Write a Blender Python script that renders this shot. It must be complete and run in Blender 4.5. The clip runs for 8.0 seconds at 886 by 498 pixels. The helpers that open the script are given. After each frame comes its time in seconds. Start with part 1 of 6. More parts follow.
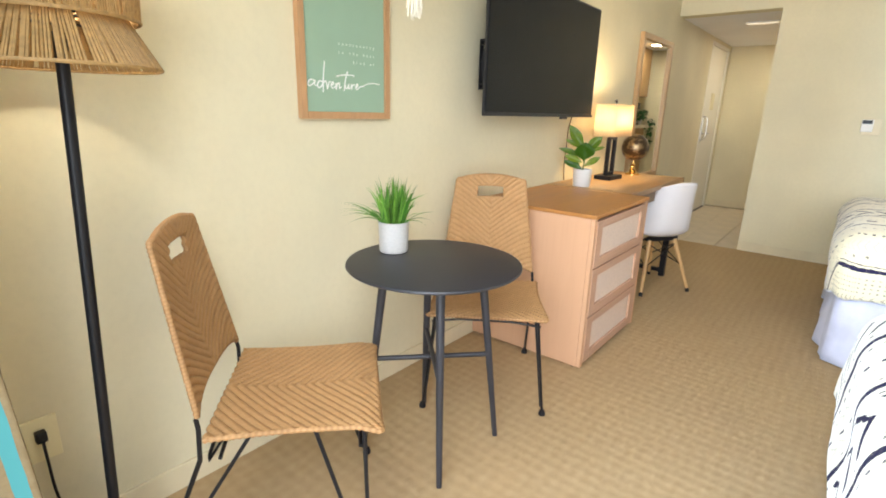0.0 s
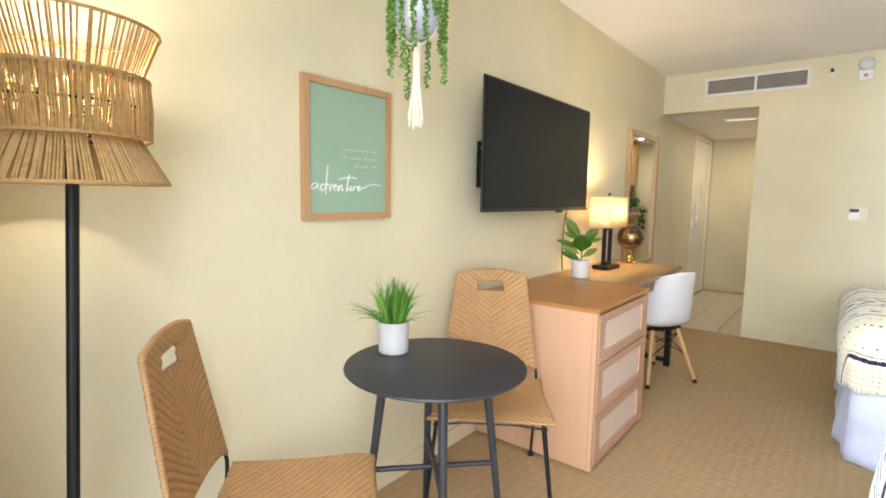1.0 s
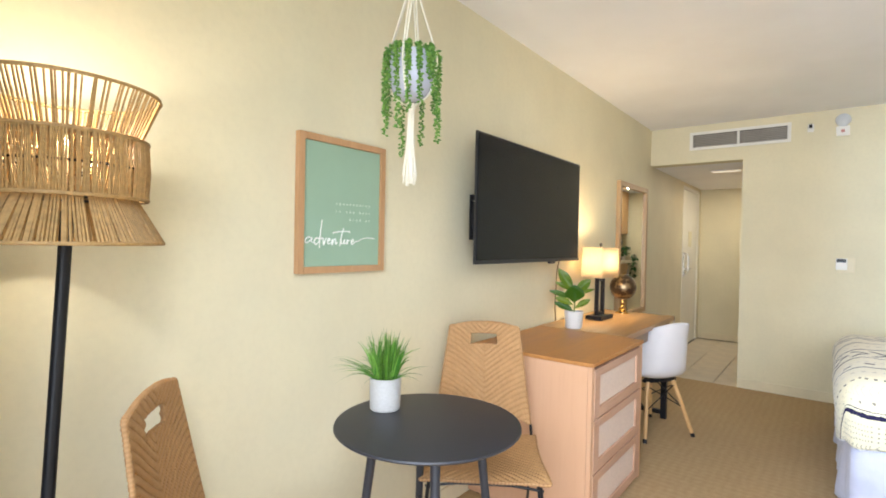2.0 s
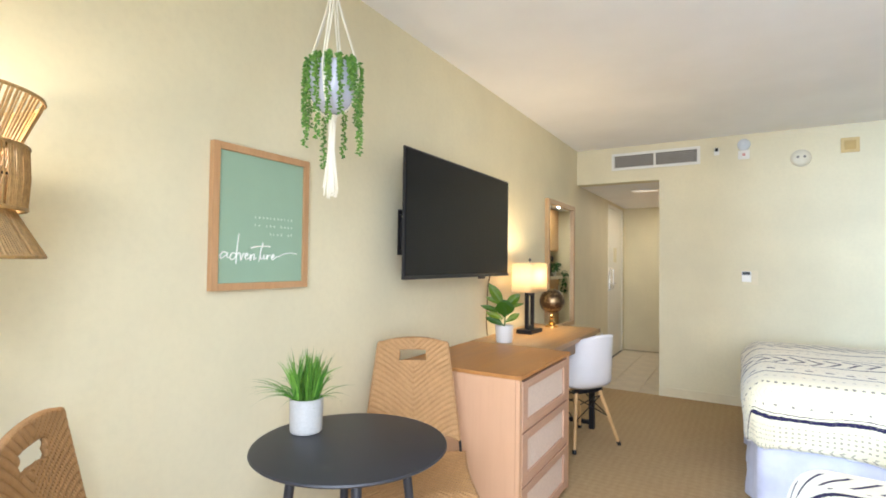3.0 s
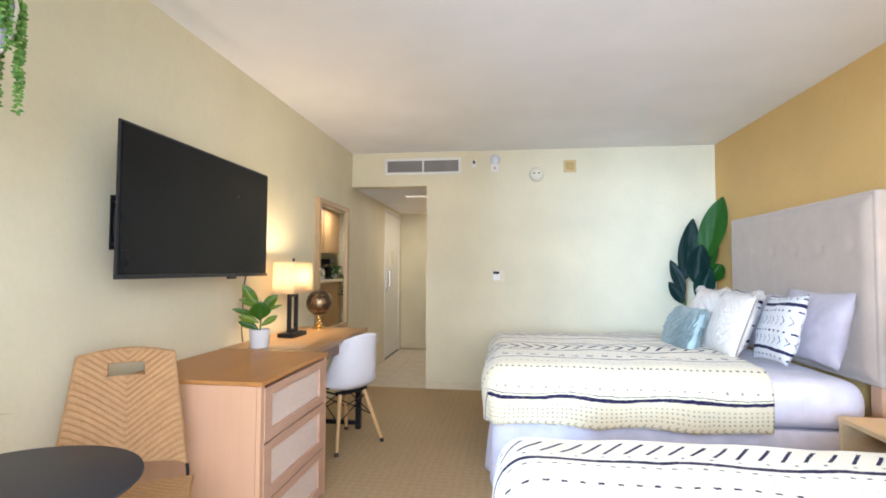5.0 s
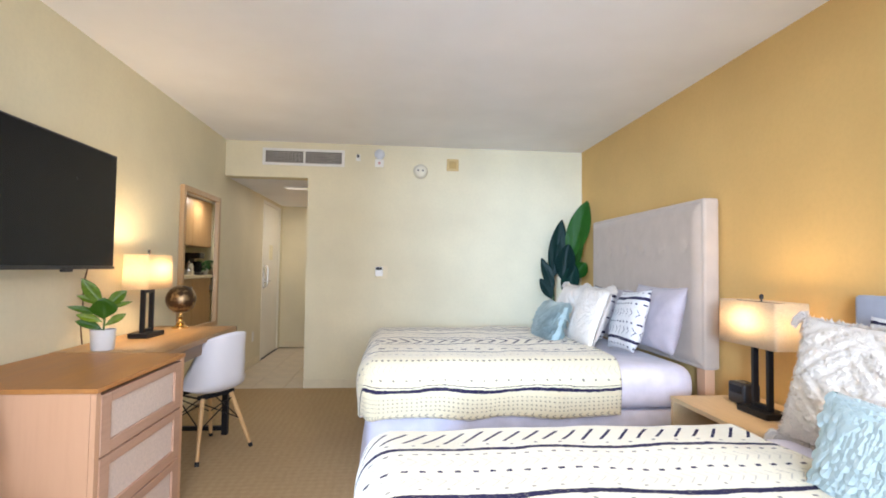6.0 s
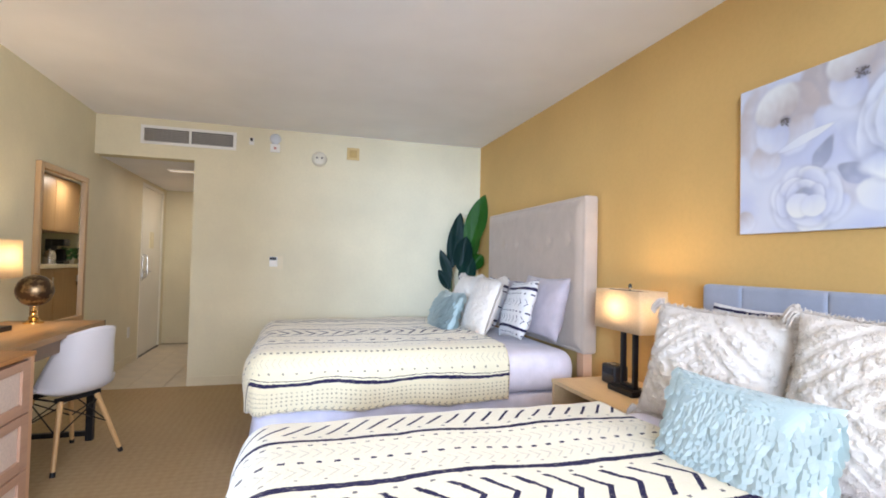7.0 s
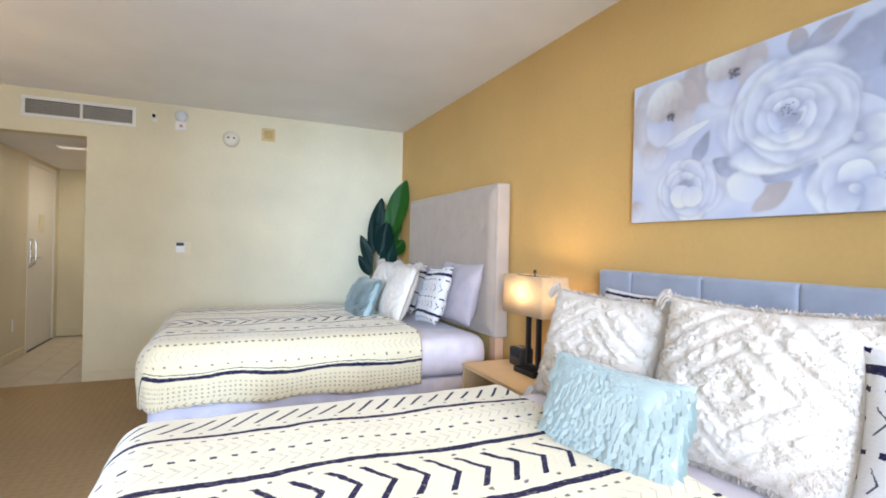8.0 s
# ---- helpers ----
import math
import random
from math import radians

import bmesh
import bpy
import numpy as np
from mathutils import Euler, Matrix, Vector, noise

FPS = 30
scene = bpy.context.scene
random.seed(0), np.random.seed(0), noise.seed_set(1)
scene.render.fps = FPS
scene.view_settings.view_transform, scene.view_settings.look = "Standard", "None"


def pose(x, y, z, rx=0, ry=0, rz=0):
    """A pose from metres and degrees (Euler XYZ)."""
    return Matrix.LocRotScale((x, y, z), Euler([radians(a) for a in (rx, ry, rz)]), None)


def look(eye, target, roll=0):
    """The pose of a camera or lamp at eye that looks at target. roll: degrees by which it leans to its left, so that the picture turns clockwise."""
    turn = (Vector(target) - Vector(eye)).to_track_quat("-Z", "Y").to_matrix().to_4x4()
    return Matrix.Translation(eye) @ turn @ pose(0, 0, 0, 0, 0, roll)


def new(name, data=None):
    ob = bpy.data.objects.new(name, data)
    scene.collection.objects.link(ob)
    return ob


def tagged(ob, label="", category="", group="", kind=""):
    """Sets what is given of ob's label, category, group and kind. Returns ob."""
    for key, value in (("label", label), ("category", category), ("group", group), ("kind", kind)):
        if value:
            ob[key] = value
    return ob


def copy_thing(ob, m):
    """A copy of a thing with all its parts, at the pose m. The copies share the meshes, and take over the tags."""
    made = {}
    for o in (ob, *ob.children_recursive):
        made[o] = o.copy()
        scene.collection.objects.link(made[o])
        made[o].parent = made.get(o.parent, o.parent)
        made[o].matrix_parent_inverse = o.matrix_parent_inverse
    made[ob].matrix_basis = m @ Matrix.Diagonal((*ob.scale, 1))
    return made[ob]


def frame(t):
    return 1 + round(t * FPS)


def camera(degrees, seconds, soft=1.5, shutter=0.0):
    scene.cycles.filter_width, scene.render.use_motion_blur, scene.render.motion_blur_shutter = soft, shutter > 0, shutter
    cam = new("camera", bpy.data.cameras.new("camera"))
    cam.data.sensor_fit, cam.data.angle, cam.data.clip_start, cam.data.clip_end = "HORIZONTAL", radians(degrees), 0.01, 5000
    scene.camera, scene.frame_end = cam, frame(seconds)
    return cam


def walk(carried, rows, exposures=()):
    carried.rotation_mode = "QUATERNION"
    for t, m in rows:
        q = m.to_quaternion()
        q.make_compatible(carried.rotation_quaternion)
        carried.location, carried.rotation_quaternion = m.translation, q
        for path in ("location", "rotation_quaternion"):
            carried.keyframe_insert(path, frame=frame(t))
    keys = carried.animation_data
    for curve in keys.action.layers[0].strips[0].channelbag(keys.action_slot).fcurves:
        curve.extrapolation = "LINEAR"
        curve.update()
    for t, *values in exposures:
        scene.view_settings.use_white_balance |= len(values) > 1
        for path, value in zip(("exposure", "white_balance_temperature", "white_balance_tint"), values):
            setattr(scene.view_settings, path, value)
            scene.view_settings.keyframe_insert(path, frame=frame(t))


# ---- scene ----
cam = camera(83.7, 8.0, 1.8)
PATH = [
    (0, (1.471, -5.249, 1.19), (0.264, -3.748, 0.651), 1.5),
    (0.5, (1.453, -5.24, 1.211), (0.224, -3.707, 0.842), 1.1),
    (1, (1.442, -5.235, 1.24), (0.198, -3.682, 1.03), 1.0),
    (1.5, (1.45, -5.238, 1.262), (0.195, -3.683, 1.171), 1.0),
    (1.7, (1.443, -5.24, 1.27), (0.194, -3.679, 1.212), 1.1),
    (2.8, (1.462, -5.206, 1.262), (0.369, -3.532, 1.3), 1.0),
    (3, (1.474, -5.195, 1.255), (0.445, -3.481, 1.308), 0.7),
    (3.5, (1.514, -5.159, 1.249), (0.654, -3.355, 1.321), 0.5),
    (4, (1.551, -5.128, 1.238), (0.874, -3.248, 1.322), 0.3),
    (4.5, (1.587, -5.093, 1.224), (1.108, -3.153, 1.312), 0.1),
    (4.7, (1.599, -5.075, 1.221), (1.21, -3.115, 1.308), 0.2),
    (5.8, (1.694, -5.031, 1.205), (1.791, -3.035, 1.283), 0.6),
    (6, (1.696, -5.03, 1.204), (1.883, -3.04, 1.28), 0.8),
    (6.5, (1.723, -5.032, 1.2), (2.109, -3.071, 1.268), 1.1),
    (7, (1.752, -5.04, 1.191), (2.313, -3.121, 1.244), 1.3),
    (7.5, (1.809, -5.052, 1.191), (2.509, -3.179, 1.22), 1.4),
    (8, (1.875, -5.07, 1.204), (2.688, -3.243, 1.201), 1.3),
]
EXPOSURE = [(0.0, 0.04, 6850, 9), (1.0, 0.04, 6720, 10), (1.5, 0.03, 6620, 10), (3.0, 0.01, 6330, 10), (3.5, 0.0, 6280, 11), (4.5, -0.03, 6120, 13), (6.0, -0.16, 6330, 15), (7.0, -0.36, 6420, 17), (8.0, -0.38, 6350, 14)]
walk(cam, [(t, look(eye, target, roll)) for t, eye, target, roll in PATH], EXPOSURE)

# ---- world, daylight, exposure ----
world = bpy.data.worlds.new("sky")
scene.world = world
world.use_nodes = True
wn = world.node_tree
sky = wn.nodes.new("ShaderNodeTexSky")
sky.sky_type, sky.sun_disc = "NISHITA", False
sky.sun_elevation, sky.sun_rotation = radians(48), radians(200)
wn.links.new(sky.outputs[0], wn.nodes["Background"].inputs[0])
wn.nodes["Background"].inputs[1].default_value = 0.12


def lamp(name, kind, energy, m, colour=(1, 1, 1), **opts):
    data = bpy.data.lights.new(name, kind)
    data.energy, data.color = energy, colour
    if "size" in opts:
        data.shape, data.size, data.size_y = "RECTANGLE", opts["size"][0], opts["size"][1]
    if "radius" in opts:
        data.shadow_soft_size = opts["radius"]
    if "angle" in opts:
        data.angle = radians(opts["angle"])
    if "spread" in opts:
        data.spread = radians(opts["spread"])
    ob = new(name, data)
    ob.matrix_world = m
    return ob


W, H, HO, WO = 3.63, 2.44, 2.084, 0.803      # room width, ceiling, soffit height and width of the hall opening
SOUTH, END, HALL_E = -5.75, 2.5, 1.6          # window wall, end of the hall, hall's east wall

lamp("sun", "SUN", 2.0, look((0, 0, 0), (0.35, 0.75, -0.9)), (1.0, 0.95, 0.87), angle=0.6)
lamp("window_daylight", "AREA", 55, look((1.42, SOUTH + 0.10, 1.25), (1.3, -3.4, 0.05)), (0.785, 0.865, 1.0), size=(1.0, 2.1), spread=140)
# Unseen area lamp added outside as low sky, to blue the north wall.
lamp("sky_beyond_door", "AREA", 118, look((-0.8, -10.0, 1.9), (3.05, 0.0, 1.0)), (0.50, 0.71, 1.0), size=(1.2, 1.2), spread=60)
# Second lamp added in the same window, aimed at beds and carpet.
lamp("open_pane_daylight", "AREA", 37.5, look((2.68, SOUTH + 0.10, 1.35), (2.0, -2.7, 0.45)), (0.86, 0.90, 1.0), size=(1.45, 2.1), spread=96)

# ---- materials ----
class Nodes:
    """Short hand for a material's node tree."""

    def __init__(self, name):
        self.mat = bpy.data.materials.new(name)
        self.mat.use_nodes = True
        self.t = self.mat.node_tree
        self.bsdf = self.t.nodes["Principled BSDF"]

    def add(self, kind, **sets):
        n = self.t.nodes.new("ShaderNode" + kind)
        for k, v in sets.items():
            if k == "operation":
                n.operation = v
            elif k == "blend":
                n.blend_type = v
            elif k == "attr":
                n.attribute_name = v
            elif k == "wave":
                n.wave_type = v
            elif k == "data":
                n.data_type = v
        return n

    def put(self, value, socket):
        if hasattr(value, "is_output"):
            self.t.links.new(value, socket)
        else:
            socket.default_value = value

    def m(self, op, a, b=0.0, c=0.0):
        n = self.add("Math", operation=op)
        for v, s in zip((a, b, c), n.inputs):
            self.put(v, s)
        return n.outputs[0]

    def noise(self, vec, scale, detail=4.0, rough=0.55):
        n = self.add("TexNoise")
        self.put(vec, n.inputs["Vector"])
        n.inputs["Scale"].default_value, n.inputs["Detail"].default_value, n.inputs["Roughness"].default_value = scale, detail, rough
        return n.outputs["Fac"]

    def coord(self, which="Object", scale=(1, 1, 1), turn=(0, 0, 0)):
        c, mp = self.add("TexCoord"), self.add("Mapping")
        self.t.links.new(c.outputs[which], mp.inputs["Vector"])
        mp.inputs["Scale"].default_value = scale
        mp.inputs["Rotation"].default_value = [radians(a) for a in turn]
        return mp.outputs[0]

    def mix(self, fac, a, b, blend="MIX"):
        n = self.add("MixRGB", blend=blend)
        self.put(fac, n.inputs[0])
        for v, s in ((a, n.inputs[1]), (b, n.inputs[2])):
            self.put(v if hasattr(v, "is_output") else (*v, 1.0), s)
        return n.outputs[0]

    def ramp(self, fac, lo, hi):
        n = self.add("MapRange")
        self.put(fac, n.inputs[0])
        n.inputs[1].default_value, n.inputs[2].default_value = lo, hi
        return n.outputs[0]

    def bump(self, height, strength, distance):
        n = self.add("Bump")
        self.put(height, n.inputs["Height"])
        n.inputs["Strength"].default_value, n.inputs["Distance"].default_value = strength, distance
        self.t.links.new(n.outputs[0], self.bsdf.inputs["Normal"])

    def finish(self, colour, rough=0.5, metal=0.0, spec=0.5):
        self.put(colour if hasattr(colour, "is_output") else (*colour, 1.0), self.bsdf.inputs["Base Color"])
        self.put(rough, self.bsdf.inputs["Roughness"])
        self.bsdf.inputs["Metallic"].default_value = metal
        self.bsdf.inputs["Specular IOR Level"].default_value = spec
        return self.mat


def plain(name, colour, rough=0.5, metal=0.0, vary=0.06, scale=8.0, fine=120.0, bump=0.15, spec=0.5, depth=0.001):
    """A surface with soft mottling, fine grain and slightly uneven gloss."""
    n = Nodes(name)
    v = n.coord()
    a, b = n.noise(v, scale, 3), n.noise(v, fine, 2)
    dark = tuple(c * (1 - 2 * vary) for c in colour)
    lite = tuple(min(1, c * (1 + 2 * vary)) for c in colour)
    col = n.mix(n.ramp(a, 0.25, 0.75), dark, lite)
    col = n.mix(n.m("MULTIPLY", n.ramp(b, 0.3, 0.7), vary), col, dark)
    n.bump(b, bump, depth)
    return n.finish(col, n.m("ADD", n.m("MULTIPLY", a, 0.16), rough - 0.08), metal, spec)


def wallpaper(name, colour, bump):
    """Vinyl wall covering: pressed grain at hand's-width and millimetre scale, faint scuffs."""
    n = Nodes(name)
    v = n.coord()
    big, mid, fine = n.noise(v, 1.3, 3), n.noise(v, 38, 5, 0.65), n.noise(v, 160, 3, 0.6)
    stretched = n.noise(n.coord(scale=(1, 1, 0.25)), 22, 4)
    lite = tuple(min(1, c * 1.05) for c in colour)
    dark = tuple(c * 0.91 for c in colour)
    col = n.mix(n.ramp(big, 0.3, 0.7), dark, lite)
    col = n.mix(n.m("MULTIPLY", n.ramp(mid, 0.42, 0.72), 0.22), col, tuple(c * 0.82 for c in colour))
    col = n.mix(n.m("MULTIPLY", n.ramp(stretched, 0.5, 0.8), 0.12), col, lite)
    n.bump(n.m("ADD", n.m("MULTIPLY", mid, 0.7), n.m("MULTIPLY", fine, 0.3)), bump, 0.002)
    return n.finish(col, n.m("ADD", n.m("MULTIPLY", mid, 0.2), 0.52), 0, 0.3)


def wood(name, dark, lite, rough=0.4, axis="y", scale=1.0, bump=0.12, pores=0.4):
    """Long figure along one axis, pores and slow tone shifts."""
    n = Nodes(name)
    s = {"x": (0.9, 14, 14), "y": (14, 0.9, 14), "z": (14, 14, 0.9)}[axis]
    v = n.coord(scale=tuple(c * scale for c in s))
    fig, pore = n.noise(v, 1.6, 6, 0.6), n.noise(v, 11, 3, 0.7)
    slow = n.noise(n.coord(), 3.0, 2)
    col = n.mix(n.ramp(fig, 0.3, 0.7), dark, lite)
    col = n.mix(n.m("MULTIPLY", n.ramp(pore, 0.5, 0.75), pores), col, tuple(c * 0.65 for c in dark))
    col = n.mix(n.m("MULTIPLY", slow, 0.35), col, lite)
    n.bump(pore, bump, 0.0008)
    return n.finish(col, n.m("ADD", n.m("MULTIPLY", fig, 0.15), rough - 0.07), 0, 0.45)


def carpet_material():
    """Sculpted loop carpet: lozenge blocks, tufts and trodden patches."""
    n = Nodes("carpet")
    v = n.coord(turn=(0, 0, 45))
    sep = n.add("SeparateXYZ")
    n.put(v, sep.inputs[0])
    warp = n.m("MULTIPLY", n.noise(n.coord(), 11, 3), 4.0)
    sx = n.m("SINE", n.m("ADD", n.m("MULTIPLY", sep.outputs[0], 92), warp))
    sy = n.m("SINE", n.m("ADD", n.m("MULTIPLY", sep.outputs[1], 92), warp))
    block = n.m("MULTIPLY", sx, sy)
    tuft, mott, slow = n.noise(n.coord(), 330, 3, 0.7), n.noise(n.coord(), 30, 4), n.noise(n.coord(), 1.7, 3)
    c0, c1 = (0.45, 0.318, 0.168), (0.525, 0.382, 0.211)
    col = n.mix(n.ramp(block, -1.2, 1.2), c0, c1)
    col = n.mix(n.m("MULTIPLY", n.ramp(tuft, 0.35, 0.7), 0.35), col, (0.30, 0.19, 0.10))
    col = n.mix(n.m("MULTIPLY", n.ramp(mott, 0.4, 0.7), 0.3), col, (0.58, 0.43, 0.26))
    col = n.mix(n.m("MULTIPLY", n.ramp(slow, 0.4, 0.7), 0.22), col, (0.37, 0.245, 0.14))
    n.bump(n.m("ADD", n.m("MULTIPLY", block, 0.35), tuft), 0.6, 0.005)
    return n.finish(col, 0.95, 0, 0.1)


def fabric(name, colour, weave=520.0, vary=0.07, rough=0.85, sheen=0.25):
    n = Nodes(name)
    v = n.coord()
    sep = n.add("SeparateXYZ")
    n.put(v, sep.inputs[0])
    th = n.m("MULTIPLY", n.m("SINE", n.m("MULTIPLY", n.m("ADD", sep.outputs[0], sep.outputs[1]), weave)), n.m("SINE", n.m("MULTIPLY", sep.outputs[2], weave)))
    slub, mott = n.noise(v, 260, 3), n.noise(v, 9, 4)
    dark, lite = tuple(c * (1 - 2 * vary) for c in colour), tuple(min(1, c * (1 + vary)) for c in colour)
    col = n.mix(n.ramp(mott, 0.3, 0.7), dark, lite)
    col = n.mix(n.m("MULTIPLY", n.ramp(slub, 0.4, 0.7), 0.25), col, dark)
    n.bump(n.m("ADD", n.m("MULTIPLY", th, 0.4), slub), 0.25, 0.0012)
    n.bsdf.inputs["Sheen Weight"].default_value = sheen
    return n.finish(col, rough, 0, 0.15)


def quilt_material(name, bands, cloth=(0.75, 0.67, 0.455), ink=(0.022, 0.019, 0.055)):
    """Cotton quilt with printed bands. UV in metres: u along the bed, v across it.
    Each band: kind, v, half width, and for broken bands period, filled share, slant."""
    n = Nodes(name)
    uv = n.add("TexCoord").outputs["UV"]
    sep = n.add("SeparateXYZ")
    n.put(uv, sep.inputs[0])
    wob = n.m("MULTIPLY", n.m("SUBTRACT", n.noise(uv, 26, 3), 0.5), 0.014)
    wob = n.m("ADD", wob, n.m("MULTIPLY", n.m("SUBTRACT", n.noise(uv, 130, 2), 0.5), 0.009))
    drift = n.m("MULTIPLY", n.m("SUBTRACT", n.noise(uv, 2.2, 2), 0.5), 0.02)
    u = n.m("ADD", sep.outputs[0], wob)
    v = n.m("ADD", n.m("ADD", sep.outputs[1], wob), drift)
    total = 0.0
    for kind, v0, hw, *rest in bands:
        off = n.m("SUBTRACT", v, v0)
        dist = n.m("ABSOLUTE", off)
        mask = n.m("LESS_THAN", dist, hw)
        if kind != "line":
            period, share = rest[0], rest[1]
            slant = rest[2] if len(rest) > 2 else 0.0
            lean = {"dots": 0.0, "chevron": n.m("MULTIPLY", dist, slant) if kind == "chevron" else 0.0, "diagonal": n.m("MULTIPLY", off, slant) if kind == "diagonal" else 0.0}[kind]
            fr = n.m("FRACT", n.m("DIVIDE", n.m("ADD", u, lean), period))
            mask = n.m("MULTIPLY", mask, n.m("LESS_THAN", fr, share))
        strength = 1.0 if kind in ("line", "diagonal") or len(rest) < 4 else rest[3]
        total = n.m("MAXIMUM", total, n.m("MULTIPLY", mask, strength))
    worn = n.ramp(n.noise(uv, 75, 4, 0.7), 0.30, 0.44)
    thread, mott = n.noise(uv, 420, 2), n.noise(uv, 7, 4)
    base = n.mix(n.ramp(mott, 0.3, 0.7), tuple(c * 0.93 for c in cloth), cloth)
    base = n.mix(n.m("MULTIPLY", n.ramp(thread, 0.4, 0.7), 0.2), base, tuple(c * 0.88 for c in cloth))
    col = n.mix(n.m("MULTIPLY", total, n.m("ADD", n.m("MULTIPLY", worn, 0.3), 0.7)), base, ink)
    n.bump(n.m("ADD", n.m("ADD", n.noise(uv, 34, 3), n.noise(uv, 90, 2)), n.m("MULTIPLY", thread, 0.3)), 0.55, 0.005)
    n.put(n.m("SUBTRACT", 0.40, n.m("MULTIPLY", total, 0.38)), n.bsdf.inputs["Sheen Weight"])
    return n.finish(col, 0.9, 0, 0.06)


def striped_cloth():
    """Beige curtain cloth with woven teal stripes; u in metres along the cloth."""
    n = Nodes("striped_curtain")
    uv, v = n.add("TexCoord").outputs["UV"], n.coord()
    sep = n.add("SeparateXYZ")
    n.put(uv, sep.inputs[0])
    fr = n.m("FRACT", n.m("DIVIDE", n.m("ADD", sep.outputs[0], n.m("MULTIPLY", n.noise(uv, 14, 2), 0.003)), 0.044))
    base = n.mix(n.ramp(n.noise(v, 60, 3), 0.3, 0.7), (0.25, 0.19, 0.105), (0.30, 0.235, 0.135))
    col = n.mix(n.m("LESS_THAN", fr, 0.34), base, (0.085, 0.34, 0.36))
    n.bump(n.noise(v, 420, 2), 0.3, 0.001)
    return n.finish(col, 0.9, 0, 0.1)


def rattan_material(name, c0, c1):
    """Woven paper cord: tone varies cord by cord, ridges lighter and gaps darker as painted shade, fibres along it."""
    n = Nodes(name)
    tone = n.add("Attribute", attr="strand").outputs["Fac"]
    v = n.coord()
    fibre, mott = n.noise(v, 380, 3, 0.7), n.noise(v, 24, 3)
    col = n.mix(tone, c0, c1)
    col = n.mix(n.m("MULTIPLY", n.ramp(fibre, 0.4, 0.7), 0.35), col, tuple(c * 0.7 for c in c0))
    col = n.mix(n.m("MULTIPLY", n.ramp(mott, 0.45, 0.75), 0.3), col, tuple(min(1, c * 1.12) for c in c1))
    n.bump(fibre, 0.3, 0.001)
    return n.finish(col, 0.6, 0, 0.3)


def leaf_material(name, dark, lite, rough=0.42, spec=0.22):
    n = Nodes(name)
    v = n.coord()
    rnd = n.m("FRACT", n.m("ADD", n.add("NewGeometry").outputs["Random Per Island"], n.add("ObjectInfo").outputs["Random"]))
    col = n.mix(rnd, dark, lite)
    col = n.mix(n.m("MULTIPLY", n.ramp(n.noise(v, 60, 3), 0.4, 0.7), 0.4), col, tuple(c * 0.6 for c in dark))
    n.bump(n.noise(v, 140, 2), 0.2, 0.001)
    return n.finish(col, rough, 0, spec)


def felt_material(name, dark, lite, sheer=0.35):
    """Soft thin fibre that lets some light through: tone varies from piece to piece."""
    n = Nodes(name)
    col = n.mix(n.add("NewGeometry").outputs["Random Per Island"], dark, lite)
    col = n.mix(n.m("MULTIPLY", n.ramp(n.noise(n.coord(), 45, 3), 0.4, 0.7), 0.25), col, tuple(c * 0.85 for c in dark))
    n.bump(n.noise(n.coord(), 700, 2), 0.25, 0.0006)
    n.finish(col, 0.95, 0, 0.05)
    tr, ms = n.add("BsdfTranslucent"), n.add("MixShader")
    n.t.links.new(col, tr.inputs[0])
    ms.inputs[0].default_value = sheer
    n.t.links.new(n.bsdf.outputs[0], ms.inputs[1])
    n.t.links.new(tr.outputs[0], ms.inputs[2])
    n.t.links.new(ms.outputs[0], n.t.nodes["Material Output"].inputs[0])
    return n.mat


def glow(name, colour, strength):
    n = Nodes(name)
    n.bsdf.inputs["Emission Color"].default_value = (*colour, 1)
    n.bsdf.inputs["Emission Strength"].default_value = strength
    return n.finish(colour, 0.5)


def shade_material():
    """Linen lamp shade: lets the bulb shine through."""
    n = Nodes("linen_shade")
    th = n.noise(n.coord(scale=(1, 1, 6)), 90, 3)
    col = n.mix(n.ramp(th, 0.3, 0.7), (0.62, 0.53, 0.40), (0.80, 0.72, 0.58))
    n.finish(col, 0.9, 0, 0.1)
    tr, ms = n.add("BsdfTranslucent"), n.add("MixShader")
    n.t.links.new(col, tr.inputs[0])
    ms.inputs[0].default_value = 0.65
    out = n.t.nodes["Material Output"]
    n.t.links.new(n.bsdf.outputs[0], ms.inputs[1])
    n.t.links.new(tr.outputs[0], ms.inputs[2])
    n.t.links.new(ms.outputs[0], out.inputs[0])
    return n.mat


def brass_globe():
    n = Nodes("antique_globe")
    v = n.coord()
    land = n.ramp(n.noise(v, 16, 5, 0.6), 0.48, 0.56)
    col = n.mix(land, (0.085, 0.055, 0.035), (0.30, 0.21, 0.11))
    n.bump(land, 0.2, 0.001)
    return n.finish(col, 0.34, 0.8)


CREAM = wallpaper("cream_wall", (0.753, 0.69, 0.488), 0.22)
OCHRE = wallpaper("ochre_wall", (0.66, 0.415, 0.145), 0.40)
CEIL = plain("ceiling_paint", (0.90, 0.90, 0.93), 0.9, vary=0.02, scale=2, fine=200, bump=0.2)
CARPET = carpet_material()
TRIM = plain("cream_trim", (0.74, 0.66, 0.46), 0.45, vary=0.03)
WHITE = plain("white_paint", (0.80, 0.79, 0.74), 0.4, vary=0.02)
DOORPAINT = plain("door_paint", (0.82, 0.80, 0.70), 0.4, vary=0.02, scale=3)
TILE = plain("floor_tile", (0.62, 0.54, 0.42), 0.35, vary=0.07, scale=6)
GROUT = plain("grout", (0.40, 0.34, 0.26), 0.9)
BLACKMETAL = plain("black_metal", (0.009, 0.009, 0.011), 0.42, 0.0, vary=0.12, bump=0.06, spec=0.3)
